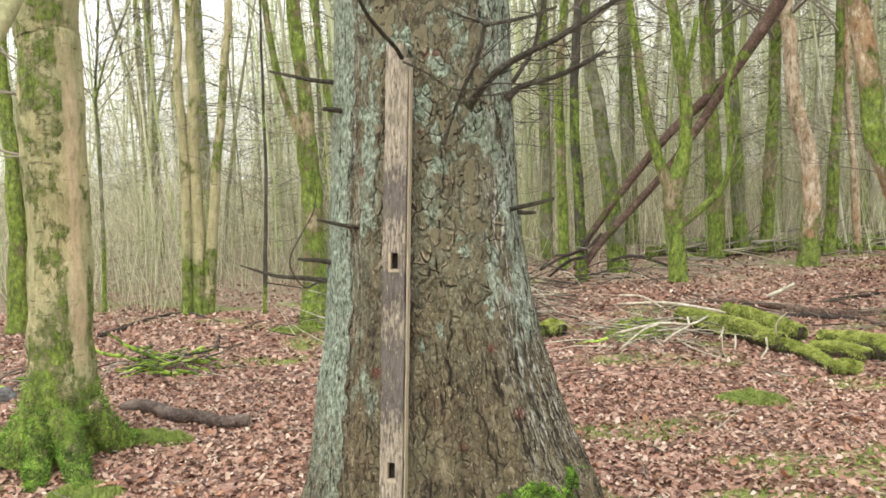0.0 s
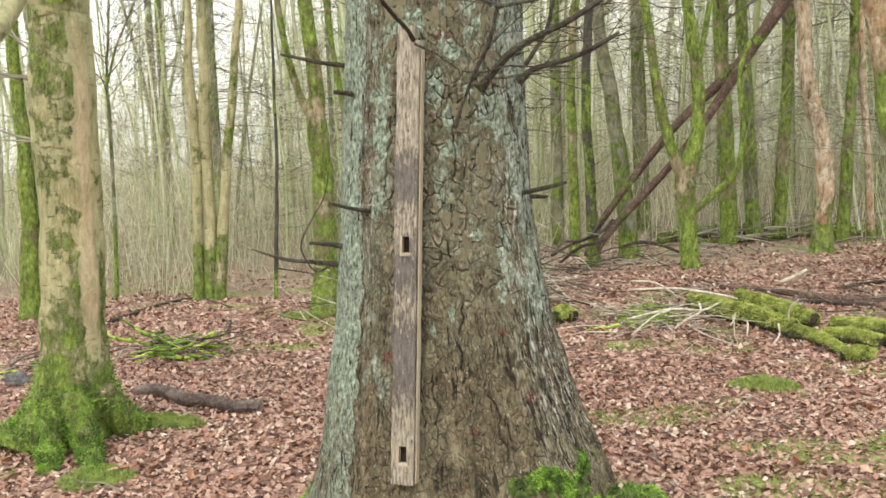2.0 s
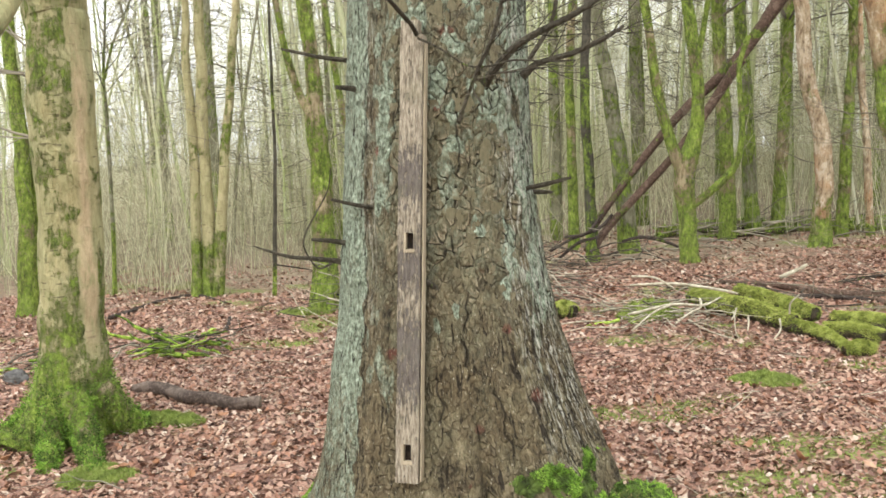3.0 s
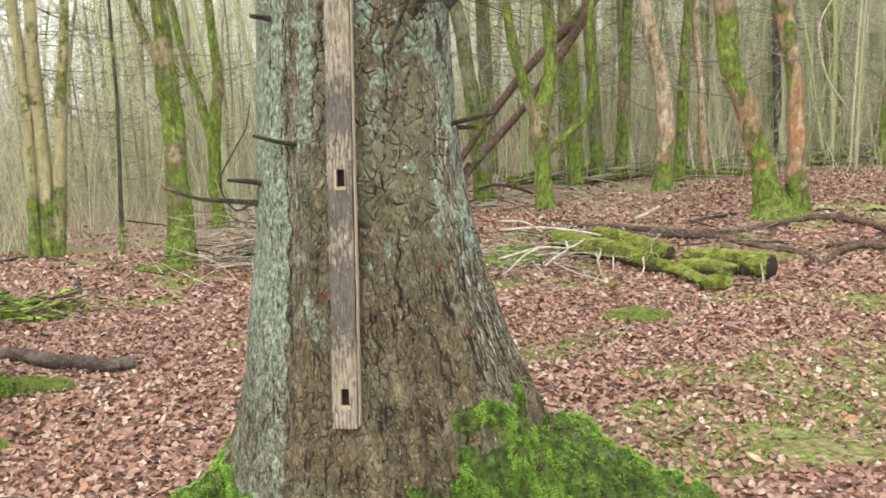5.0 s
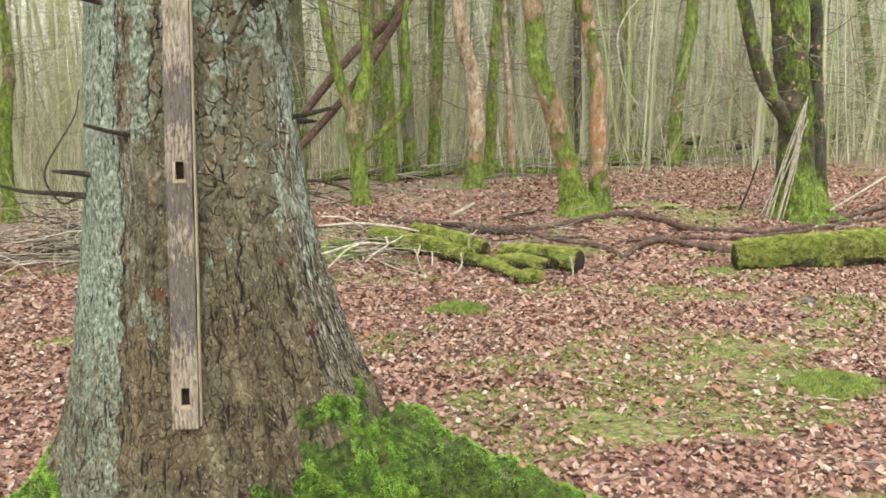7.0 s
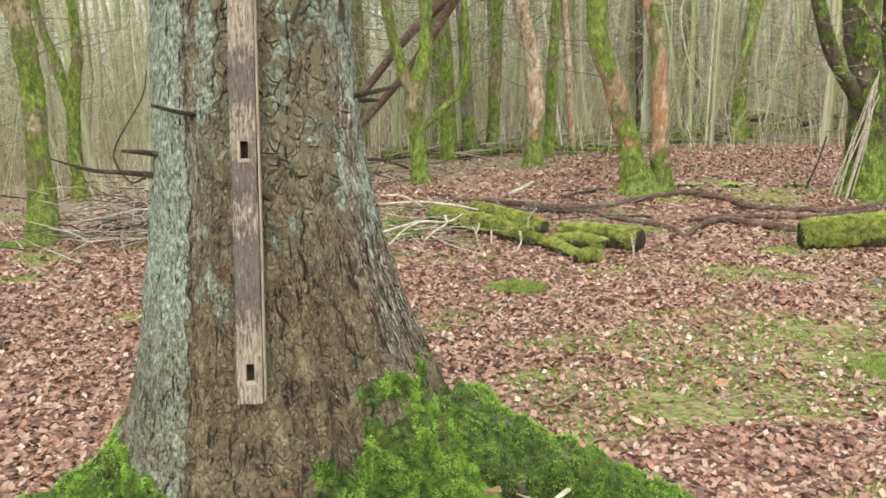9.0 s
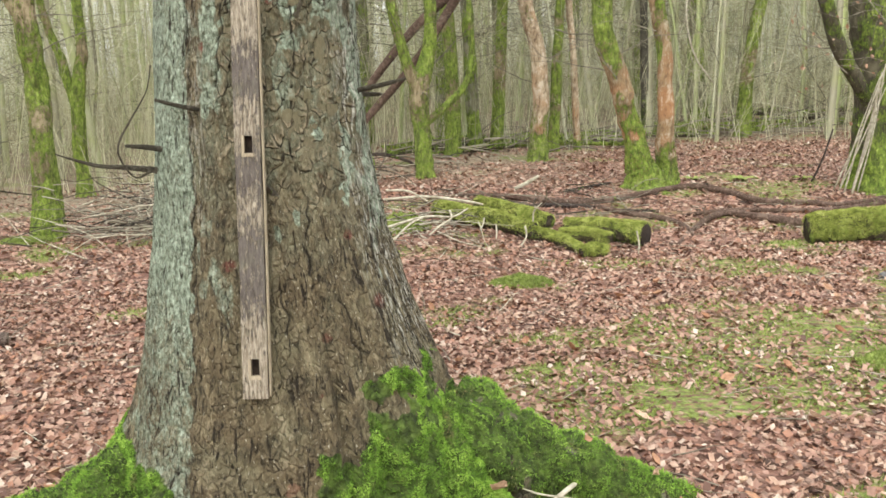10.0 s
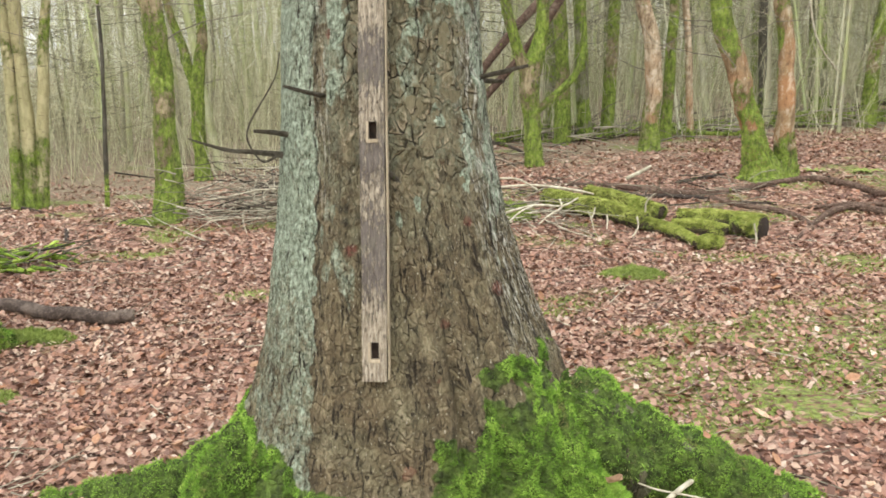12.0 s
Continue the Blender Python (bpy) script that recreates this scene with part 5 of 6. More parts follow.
# ---- logs, brush and branches on the floor ----
def moss_log(label, pts, seed, cover=0.7, end=None, sides=24):
    thing = root_empty("mossy_log", label, "log", "mossy logs")
    v, f = tube(pts, sides, 10, 0.22, seed, 6.0)
    wood_part = mesh_object("wood", v, f, M["green_log"], thing)
    c = np.repeat(spline(pts, 10)[:, :3], sides, 0)
    nrm = (v - c) / (np.linalg.norm(v - c, axis=1)[:, None] + 1e-9)
    g = np.random.default_rng(seed)
    line = spline(pts, 10)
    area = np.linalg.norm(np.diff(line[:, :3], axis=0), axis=1).sum() * 6.28 * line[:, 3].mean()
    pick = g.integers(0, len(v) - sides, int(8000 + 60000 * area))
    slide = g.random((len(pick), 1))
    on = fbm(v[pick, 0] * 5, v[pick, 1] * 5, v[pick, 2] * 5, seed) + 0.75 * nrm[pick, 2] + cover - 0.5 > 0.66
    pick, slide = pick[on], slide[on]
    skin_at = v[pick] * (1 - slide) + v[pick + sides] * slide
    spread = g.normal(0, 0.012, (len(pick), 3))
    spread -= nrm[pick] * (spread * nrm[pick]).sum(1)[:, None]
    tagged(fuzz("moss", skin_at + spread, nrm[pick] - [0, 0, 0.35], 0.018, 0.0026, wood_part, M["logmoss"], seed=seed), kind="stuff")
    if end:
        ends = spline(pts, 10)
        tip, prev = ends[-1], ends[-2]
        d = (tip[:3] - prev[:3]) / np.linalg.norm(tip[:3] - prev[:3])
        v, f = tube([(*(tip[:3] + d * 0.002), tip[3] * 0.94), (*(tip[:3] + d * 0.008), tip[3] * 0.9)], sides, 1)
        mesh_object("cut_end", v, f, M[end], wood_part, "dark weathered sawn end")
    return thing


def log_moss_mat():
    n = Nodes("log_moss", 0.95)
    colour = n.ramp(n.noise(13, 7, 0.75), (0.32, (0.06, 0.072, 0.018)), (0.45, (0.23, 0.27, 0.055)), (0.56, (0.41, 0.445, 0.115)), (0.7, (0.62, 0.645, 0.24)))
    return n.done(n.mix(n.calc("MULTIPLY", n.island(), 0.2), colour, (0.40, 0.46, 0.11)))


M["logmoss"] = log_moss_mat()
M["green_log"] = bark("mossy_log_bark", (0.022, 0.018, 0.011), (0.06, 0.048, 0.03), (0.13, 0.105, 0.065), 0.45)
moss_log("long mossy log lying on leaves", [(1.657, 8.815, 0.205, 0.082), (1.85, 8.501, 0.174, 0.095), (2.085, 8.154, 0.149, 0.093), (2.329, 7.864, 0.094, 0.085)], 31)
moss_log("mossy log lying behind another", [(2.108, 8.979, 0.212, 0.067), (2.32, 8.596, 0.181, 0.076), (2.574, 8.154, 0.12, 0.073)], 32)
moss_log("thin rotting mossy log", [(2.295, 7.872, 0.084, 0.065), (2.465, 7.671, 0.061, 0.059), (2.543, 7.244, 0.037, 0.042)], 33, 0.45)
moss_log("short mossy log in the pile", [(2.523, 7.719, 0.07, 0.06), (2.724, 7.66, 0.071, 0.07), (2.892, 7.482, 0.055, 0.064)], 34)
moss_log("mossy log with a dark sawn end", [(2.69, 8.011, 0.096, 0.078), (2.92, 7.755, 0.098, 0.101), (3.185, 7.424, 0.092, 0.108)], 35, 0.6, "hole")
moss_log("mossy stump piece on leaves", [(2.494, 7.11, 0.031, 0.046), (2.605, 7.143, 0.043, 0.061), (2.715, 7.13, 0.031, 0.047)], 36)
moss_log("big fallen log thick with green moss", [(4.551, 7.133, 0.114, 0.134), (4.876, 7.041, 0.136, 0.149), (5.36, 6.986, 0.146, 0.161), (6.078, 6.988, 0.153, 0.17), (6.888, 7.087, 0.148, 0.176), (7.503, 7.16, 0.141, 0.165)], 37, 0.92, sides=32)
moss_log("small mossy log stump behind the spruce", [(0.363, 8.373, 0.113, 0.072), (0.452, 8.506, 0.132, 0.083), (0.537, 8.433, 0.123, 0.067)], 38)
for k, (pts, mat_name) in enumerate((([(2.034, 9.53, 0.223, 0.024), (2.483, 9.376, 0.217, 0.035), (2.921, 9.011, 0.181, 0.049), (3.36, 9.028, 0.164, 0.041), (3.803, 9.174, 0.178, 0.039), (4.243, 9.346, 0.21, 0.037), (4.645, 9.399, 0.223, 0.041), (4.896, 9.089, 0.192, 0.043), (4.999, 8.672, 0.147, 0.042), (5.408, 8.467, 0.138, 0.035), (5.759, 8.382, 0.115, 0.032), (6.648, 8.633, 0.148, 0.037), (8.165, 9.359, 0.21, 0.041), (9.407, 9.846, 0.254, 0.037)], "deadwood"),
                         ([(3.278, 8.817, 0.15, 0.034), (3.48, 8.562, 0.111, 0.034), (3.744, 8.208, 0.088, 0.036), (3.798, 7.893, 0.06, 0.026), (3.733, 7.613, 0.036, 0.02)], "deadwood"),
                         ([(3.478, 7.387, 0.006, 0.017), (3.801, 7.782, 0.036, 0.024), (4.166, 8.148, 0.087, 0.038), (4.441, 8.259, 0.104, 0.039), (4.667, 8.001, 0.085, 0.047), (4.874, 7.642, 0.068, 0.053)], "deadwood"),
                         ([(4.064, 8.368, 0.096, 0.022), (4.631, 8.373, 0.109, 0.029), (5.288, 8.18, 0.102, 0.029), (6.208, 8.335, 0.118, 0.027), (7.779, 8.916, 0.16, 0.033)], "deadwood"),
                         ([(2.262, 8.797, 0.142, 0.017), (2.71, 8.923, 0.165, 0.028), (3.12, 8.884, 0.145, 0.029), (3.474, 8.691, 0.115, 0.023), (3.83, 8.524, 0.115, 0.017)], "darkwood"),
                         ([(3.229, 9.538, 0.216, 0.018), (3.545, 9.68, 0.233, 0.022), (3.855, 9.864, 0.241, 0.016)], "darkwood"),
                         ([(2.465, 8.9, 0.347, 0.022), (2.611, 8.9, 0.411, 0.025), (2.711, 8.9, 0.466, 0.017)], "pale"),
                         ([(6.364, 8.2, 0.334, 0.015), (6.549, 8.1, 0.482, 0.015), (6.918, 8, 0.718, 0.015), (7.18, 7.9, 0.861, 0.012)], "pale"),
                         ([(5.953, 9.2, 0.243, 0.016), (6.082, 9.2, 0.529, 0.013), (6.174, 9.2, 0.815, 0.01)], "darkwood"),
                         ([(-4.107, 8.954, 0.021, 0.029), (-4.056, 9.303, 0.021, 0.027), (-4.104, 10.305, -0.014, 0.023), (-3.86, 10.735, -0.028, 0.024), (-3.128, 9.826, 0.004, 0.012)], "darkwood"),
                         ([(-2.627, 8.164, 0.027, 0.021), (-2.732, 8.576, 0.01, 0.024), (-2.887, 9.064, 0.009, 0.017)], "darkwood"),
                         ([(-2.505, 6.577, -0.008, 0.008), (-2.341, 6.494, -0.005, 0.008), (-2.301, 6.559, -0.003, 0.006)], "darkwood"))):
    pts = [(a, b, c, r * 0.82) for a, b, c, r in pts]
    pole("fallen_branch", "long bare dead branch lying on the leaves" if k < 5 else "short dead branch on the woodland floor", pts, mat_name, 10, 0.2, 40 + k, group="fallen branches")
pole("log", "bare crooked log with a sawn end on leaves", [(-2.538, 6.031, 0.031, 0.027), (-2.408, 6.005, 0.046, 0.043), (-2.242, 5.942, 0.039, 0.042), (-2.026, 5.743, 0.045, 0.040), (-1.883, 5.718, 0.045, 0.042), (-1.698, 5.616, 0.037, 0.039), (-1.584, 5.609, 0.047, 0.041), (-1.52, 5.616, 0.045, 0.043)], "logbark", 20, 0.2, 60, "log", end="cut")
pole("root_stick", "pale broken stick lying on a mossy root", [(0.922, 2.95, 0.11, 0.008), (0.842, 2.873, 0.115, 0.009), (0.763, 2.797, 0.113, 0.009), (0.7, 2.72, 0.121, 0.008)], "pale", 8, 0.1, 61, "stick")
pole("root_stick", "thin pale twig lying across roots", [(0.69, 2.92, 0.116, 0.003), (0.739, 2.863, 0.114, 0.004), (0.795, 2.807, 0.122, 0.004), (0.866, 2.75, 0.126, 0.003)], "pale", 6, 0.1, 62, "stick")
g = np.random.default_rng(29)
feet, heads = np.array([(6.088, 9, 0.136), (6.294, 8.8, 0.156)]), np.array([(6.372, 8.75, 1.33), (6.434, 8.7, 1.332)])
for k in range(8):
    s = k / 7
    a = feet[0] + (feet[1] - feet[0]) * min(1, max(0, s ** 1.6 + g.normal(0, 0.06))) + np.array([0, g.normal(0, 0.08), 0])
    b = heads[0] + (heads[1] - heads[0]) * g.random() + np.array([0, 0, g.normal(0, 0.08)])
    a[2] = floor_z(a[0], a[1])
    mid = (a + b) / 2 + g.normal(0, 0.018, 3)
    r = g.uniform(0.006, 0.011)
    pole("leaning_stick", "pale stripped stick leaning on a mossy tree", [(*a, r), (*mid, r * 0.95), (*b, r * 0.7)], "pale", 8, 0.12, 70 + k, "stick", group="sticks leaning on the tree")
pole("hanging_branch", "pale curved dead branch hanging among trees", [(5.372, 10.6, 2.689, 0.0085), (5.198, 10.6, 2.495, 0.0105), (5.088, 10.6, 2.21, 0.012), (5.156, 10.6, 1.805, 0.012), (5.282, 10.6, 1.546, 0.012), (5.485, 10.6, 1.311, 0.009)], "pale", 8, 0.12, 79)
dry = np.array([(5.596, 8.5, 1.766), (6.415, 8.5, 1.777)])


def brush_pile(label, centre, spread, count, length, seed, mats=("twig", "darktwig"), moss_n=0):
    """A heap of cut twigs."""
    g = np.random.default_rng(seed)
    thing = root_empty("brush_pile", label, "brush pile")
    for m in mats:
        h, n = Twigs(), count // len(mats)
        p = np.array(centre) + g.normal(0, 1, (n, 3)) * np.array(spread)
        p[:, 2] = height(p[:, 0], p[:, 1]) + bumps(p[:, 0], p[:, 1]) + np.abs(g.normal(0, 1, n)) * spread[2]
        a = g.uniform(0, 2 * math.pi, n)
        h.add(p, np.stack([np.cos(a), np.sin(a), g.uniform(-0.1, 0.25, n)], -1), length * g.uniform(0.4, 1.2, n), g.uniform(0.003, 0.009, n), g, 4, -0.03)
        tagged(h.make("brushwood", M[m], thing, "", 4), kind="stuff")
    if moss_n:
        h, n = Twigs(), moss_n
        p = np.array(centre) + g.normal(0, 0.8, (n, 3)) * np.array(spread)
        p[:, 2] = height(p[:, 0], p[:, 1]) + bumps(p[:, 0], p[:, 1]) + np.abs(g.normal(0, 0.7, n)) * spread[2]
        a = g.uniform(-0.5, 0.5, n) + math.pi * (g.random(n) < 0.5)
        h.add(p, np.stack([np.cos(a), np.sin(a) * 0.7, 0.02 + 0 * a], -1), length * g.uniform(0.35, 0.8, n), g.uniform(0.012, 0.022, n), g, 4, 0, 0.25)
        tagged(h.make("mossy_brush", M["trunkmoss"], thing, "moss-grown sticks", 7), kind="stuff")
    return thing


brush_pile("heap of mossy sticks and dark branches", (-2.75, 7.3, 0), (0.24, 0.16, 0.10), 70, 0.5, 81, ("darktwig", "twig"), moss_n=34)
brush_pile("low heap of mossy sticks beside the beech", (-3.9, 6.6, 0), (0.25, 0.2, 0.05), 30, 0.5, 86, moss_n=10)
brush_pile("heap of grey brushwood behind the spruce", (-0.65, 9.3, 0), (0.6, 0.35, 0.24), 620, 0.8, 82, ("twig", "pale", "darktwig"))
brush_pile("heap of pale twigs and moss beside logs", (1.25, 8.3, 0), (0.3, 0.25, 0.07), 90, 0.8, 83, ("pale", "twig"), moss_n=5)
for k, pts in enumerate(([(1, 7.9, 0.435, 0.01), (1.371, 7.933, 0.439, 0.012), (1.739, 7.967, 0.378, 0.012), (1.901, 8, 0.338, 0.008)], [(0.953, 7.6, 0.238, 0.012), (1.31, 7.7, 0.299, 0.012), (1.575, 7.8, 0.274, 0.01), (1.738, 7.9, 0.323, 0.007)], [(1.334, 7.75, 0.29, 0.01), (1.159, 7.525, 0.275, 0.009), (0.956, 7.3, 0.165, 0.007)],
                         [(1.555, 7.8, 0.329, 0.01), (1.543, 7.7, 0.276, 0.01), (1.424, 7.6, 0.234, 0.009), (1.313, 7.5, 0.179, 0.007)], [(2.056, 7.25, 0.256, 0.009), (2.051, 7.2, 0.18, 0.007), (1.993, 7.15, 0.117, 0.007)], [(1.866, 7.45, 0.25, 0.007), (1.865, 7.425, 0.192, 0.007), (1.853, 7.4, 0.135, 0.005)],
                         [(0.99, 7.7, 0.537, 0.009), (1.17, 7.65, 0.529, 0.009), (1.32, 7.6, 0.446, 0.007)], [(2.155, 7.35, 0.273, 0.007), (2.155, 7.325, 0.362, 0.007), (2.215, 7.3, 0.434, 0.005)], [(1.808, 7.6, 0.286, 0.007), (1.787, 7.575, 0.233, 0.007), (1.756, 7.55, 0.19, 0.005)], [(2.85, 6.85, 0.243, 0.007), (2.861, 6.825, 0.137, 0.007), (2.847, 6.8, 0.069, 0.005)])):
    pole("pale_twig", "pale peeled twig caught across the mossy logs", pts, "pale", 7, 0.15, 200 + k, "twig", group="pale twigs on the logs")
brush_pile("tangle of thin branches behind logs", (2.6, 9.0, 0), (0.9, 0.3, 0.06), 70, 0.9, 84)
brush_pile("tangle of thin branches under a leaning pole", (0.7, 11.0, 0), (0.5, 0.3, 0.12), 60, 1.0, 85, ("darktwig",))


def moss_cushion(label, x, y, rx, ry, h, seed):
    """A low hummock of moss on the floor."""
    g = np.random.default_rng(seed)
    n = 5200
    a, r = g.uniform(0, 2 * math.pi, n), np.sqrt(g.uniform(0, 1, n))
    edge = 0.75 + 0.5 * fbm(np.cos(a) * 1.7 + seed, np.sin(a) * 1.7, 0, seed)
    px, py = x + rx * r * edge * np.cos(a), y + ry * r * edge * np.sin(a)
    pz = height(px, py) + bumps(px, py) + h * (1 - r ** 2) * (0.45 + 1.1 * fbm(px * 14, py * 14, 0, seed))
    thing = root_empty("moss_cushion", label, "moss", "moss cushions")
    m, k = 40, 12
    aa, rr = np.meshgrid(np.arange(m) * 2 * math.pi / m, np.linspace(0.02, 1.0, k))
    ed = 0.75 + 0.5 * fbm(np.cos(aa) * 1.7 + seed, np.sin(aa) * 1.7, 0, seed)
    vx, vy = x + rx * rr * ed * np.cos(aa), y + ry * rr * ed * np.sin(aa)
    vz = height(vx, vy) + bumps(vx, vy) + h * (1 - rr ** 2) * (0.45 + 1.1 * fbm(vx * 14, vy * 14, 0, seed)) - 0.006 * rr
    ii = np.arange(m * k).reshape(k, m)
    jj = np.roll(ii, -1, 1)
    faces = np.stack([ii[:-1], jj[:-1], jj[1:], ii[1:]], -1).reshape(-1, 4).tolist() + [tuple(ii[0].tolist())]
    mesh_object("cushion", np.stack([vx, vy, vz], -1).reshape(-1, 3), faces, M["floormoss"], thing)
    tagged(fuzz("tuft", np.stack([px, py, pz], -1), np.tile([0.0, 0, 1.0], (n, 1)), 0.026, 0.004, thing, M["floormoss"], seed=seed), kind="stuff")


moss_cushion("bright low moss cushion among leaves", 1.73, 6.3, 0.24, 0.16, 0.05, 91)
moss_cushion("wide bright moss cushion among leaves", 3.08, 4.0, 0.28, 0.22, 0.05, 92)
moss_cushion("moss hummock under pale twigs", 1.22, 8.4, 0.3, 0.22, 0.13, 95)
moss_cushion("moss cushion at the foot of the mossy tree", -2.15, 9.2, 0.3, 0.15, 0.04, 93)
moss_cushion("moss cushion at the foot of the beech", -2.02, 5.3, 0.26, 0.14, 0.06, 94)
moss_cushion("thin moss over the leaves before the beech", -2.0, 4.38, 0.2, 0.16, 0.03, 96)


# foot roots of the beech, under moss
beech_moss = []
g = np.random.default_rng(17)
for k, pts in enumerate(([(-2.272, 5, 0.319, 0.1), (-2.18, 5.1, 0.087, 0.09), (-2.098, 5.25, -0.021, 0.07), (-1.981, 5.3, -0.059, 0.04)], [(-2.36, 4.9, 0.27, 0.09), (-2.24, 4.76, 0.10, 0.07), (-2.14, 4.62, 0.03, 0.06), (-2.02, 4.42, -0.02, 0.045)], [(-2.568, 5, 0.219, 0.1), (-2.706, 4.95, 0.058, 0.09), (-2.82, 4.9, -0.009, 0.07), (-2.965, 4.85, -0.049, 0.04)], [(-2.47, 4.9, 0.25, 0.085), (-2.44, 4.76, 0.09, 0.065), (-2.36, 4.6, 0.02, 0.055), (-2.3, 4.45, -0.03, 0.035)])):
    v, f = tube(pts, 18, 10, 0.2, 90 + k, 5.0)
    mesh_object("root", v, f, M["green"], beech, "mossy surface root")
    c = np.repeat(spline(pts, 10)[:, :3], 18, 0)
    nrm = (v - c) / (np.linalg.norm(v - c, axis=1)[:, None] + 1e-9)
    pick = g.integers(0, len(v), 6000)
    spread = g.normal(0, 0.011, (len(pick), 3))
    beech_moss.append((v[pick] + spread, nrm[pick]))
bole = [o for o in beech.children if o.name.startswith("trunk")][0].data.vertices
co = np.array([v.co[:] for v in bole])
nm = np.array([v.normal[:] for v in bole])
around = np.degrees(np.arctan2(co[:, 1] - 5.05, co[:, 0] + 2.33))
bare = smooth(21, 13, np.abs(bearing(around, -49) + 22 * (fbm(around / 25, co[:, 2] * 6, 0, 20) - 0.5))) * smooth(0.45, 0.8, co[:, 2] + 0.25 * (fbm(around / 20, co[:, 2] * 2, 0, 19) - 0.5)) * smooth(2.6, 1.7, co[:, 2] + 0.8 * (fbm(around / 30, co[:, 2] * 1.6, 0, 18) - 0.5))
bole_mesh = [o for o in beech.children if o.name.startswith("trunk")][0].data
bole_mesh.attributes["bare"].data.foreach_set("value", bare.astype(np.float32))
ok = np.nonzero(co[:, 2] < 0.55)[0]
pick = ok[g.integers(0, len(ok), 15000)]
lift = g.random(len(pick)) > (co[pick, 2] - 0.1) / 0.45
pick = pick[lift]
beech_moss.append((co[pick] + g.normal(0, 0.018, (len(pick), 3)), nm[pick]))
at = np.vstack([p for p, _ in beech_moss])
# hummocks only tint the tufts here, creases dark as if shaded
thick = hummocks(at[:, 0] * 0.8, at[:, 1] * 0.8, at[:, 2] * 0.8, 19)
tagged(fuzz("moss", at, np.vstack([q for _, q in beech_moss]), 0.016, 0.0036, beech, M["rootmoss"], seed=18, lush_light=thick), kind="stuff")


# ---- far mossy bank ----
bank = root_empty("mossy_bank", "low tumbled bank of mossy logs beyond the clearing", "bank")
g = np.random.default_rng(33)
bank_moss = []
for k in range(58):
    x = 2.4 + k * 0.29 + g.uniform(-0.4, 0.4)
    y = 13.4 + 0.11 * k + g.uniform(-0.7, 0.7)
    a = g.uniform(-0.5, 0.5)
    z = float(height(x, y))
    ln, r = g.uniform(0.3, 1.1), g.uniform(0.02, 0.06) * (1 + 0.5 * (x > 8))
    lift = g.uniform(0.7, 3.5) * r
    pts = [(x - ln * math.cos(a), y - ln * math.sin(a), z + r * 0.7, r), (x, y, z + lift, r), (x + ln * math.cos(a), y + ln * math.sin(a), z + lift * g.uniform(0.6, 1.3), r * 0.7)]
    v, f = tube(pts, 10, 6, 0.3, k, 4)
    mesh_object("mossy_log", v, f, M["green" if k % 3 else "green_log"], bank)
    pick = g.integers(0, len(v), 700)
    mid_z = np.repeat(spline(pts, 6)[:, 2], 10)
    pick = pick[v[pick, 2] > mid_z[pick] - 0.2 * r]
    bank_moss.append(v[pick] + g.normal(0, 0.02, (len(pick), 3)) * [1, 1, 0.3])
bank_moss = np.vstack(bank_moss)
brush = Twigs()
x = g.uniform(1.5, 19.0, 420)
y = 13.2 + 0.36 * (x - 2.4) * (x > 2.4) + g.normal(0, 0.7, 420)
a = g.normal(0, 0.6, 420)
brush.add(np.stack([x, y, height(x, y) + 0.03 + np.abs(g.normal(0, 0.1, 420))], -1), np.stack([np.cos(a), np.sin(a), g.uniform(-0.05, 0.2, 420)], -1), g.uniform(0.4, 1.5, 420), g.uniform(0.006, 0.014, 420), g, 4, -0.04, 0.15)
tagged(brush.make("brushwood", M["twig"], bank, "fallen dry branches", 4), kind="stuff")
tagged(fuzz("moss", bank_moss, np.tile([0.0, -0.2, 0.8], (len(bank_moss), 1)), 0.045, 0.011, bank, M["trunkmoss"], seed=34), kind="stuff")


# ---- far woods ----
g = np.random.default_rng(44)
stems, boughs, edge_boughs, whips = Twigs(), Twigs(), Twigs(), Twigs()


def wood(n, a0, a1, d0, d1, power, r0, r1, top0, top1, sprigs, low=0.8, thin=0.0):
    """A stand of bare trees between two bearings and two distances."""
    a = g.uniform(a0, a1, n)
    d = d0 + (d1 - d0) * g.random(n) ** power
    x, y = d * np.sin(a), d * np.cos(a)
    keep = np.where((x > -4) & (x < 16), y > 13.5, (y > 11.5) | (np.abs(x) > 9)) | (y < 0)
    keep &= (a > -0.27) | (g.random(n) > thin)
    x, y, d = x[keep], y[keep], d[keep]
    n = len(x)
    z = height(x, np.minimum(y, 60))
    r, top = r0 + (r1 - r0) * g.random(n) ** 2, g.uniform(top0, top1, n)
    c = stems.add(np.stack([x, y, z - 0.1], -1), np.stack([g.normal(0, 0.045, n), g.normal(0, 0.04, n), np.ones(n)], -1), top, r * 1.15, g, 5, 0.03, 0.06)
    who = np.repeat(np.arange(n), sprigs)
    f = g.uniform(low / 10, 1.0, len(who)) * 5
    k = np.minimum(f.astype(int), 4)
    at = c[who, k] + (c[who, k + 1] - c[who, k]) * (f - k)[:, None]
    b = g.uniform(0, 2 * math.pi, len(who))
    way = np.stack([np.cos(b), np.sin(b) * 0.7, g.uniform(-0.15, 0.75, len(who))], -1)
    reach = g.uniform(0.6, 2.2, len(who)) * (1 + d[who] / 60)
    # boughs from 20 m on take the paler, hazed colour
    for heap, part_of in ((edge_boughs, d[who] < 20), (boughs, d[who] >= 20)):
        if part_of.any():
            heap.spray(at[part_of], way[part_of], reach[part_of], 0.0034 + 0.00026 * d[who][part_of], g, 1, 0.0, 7)


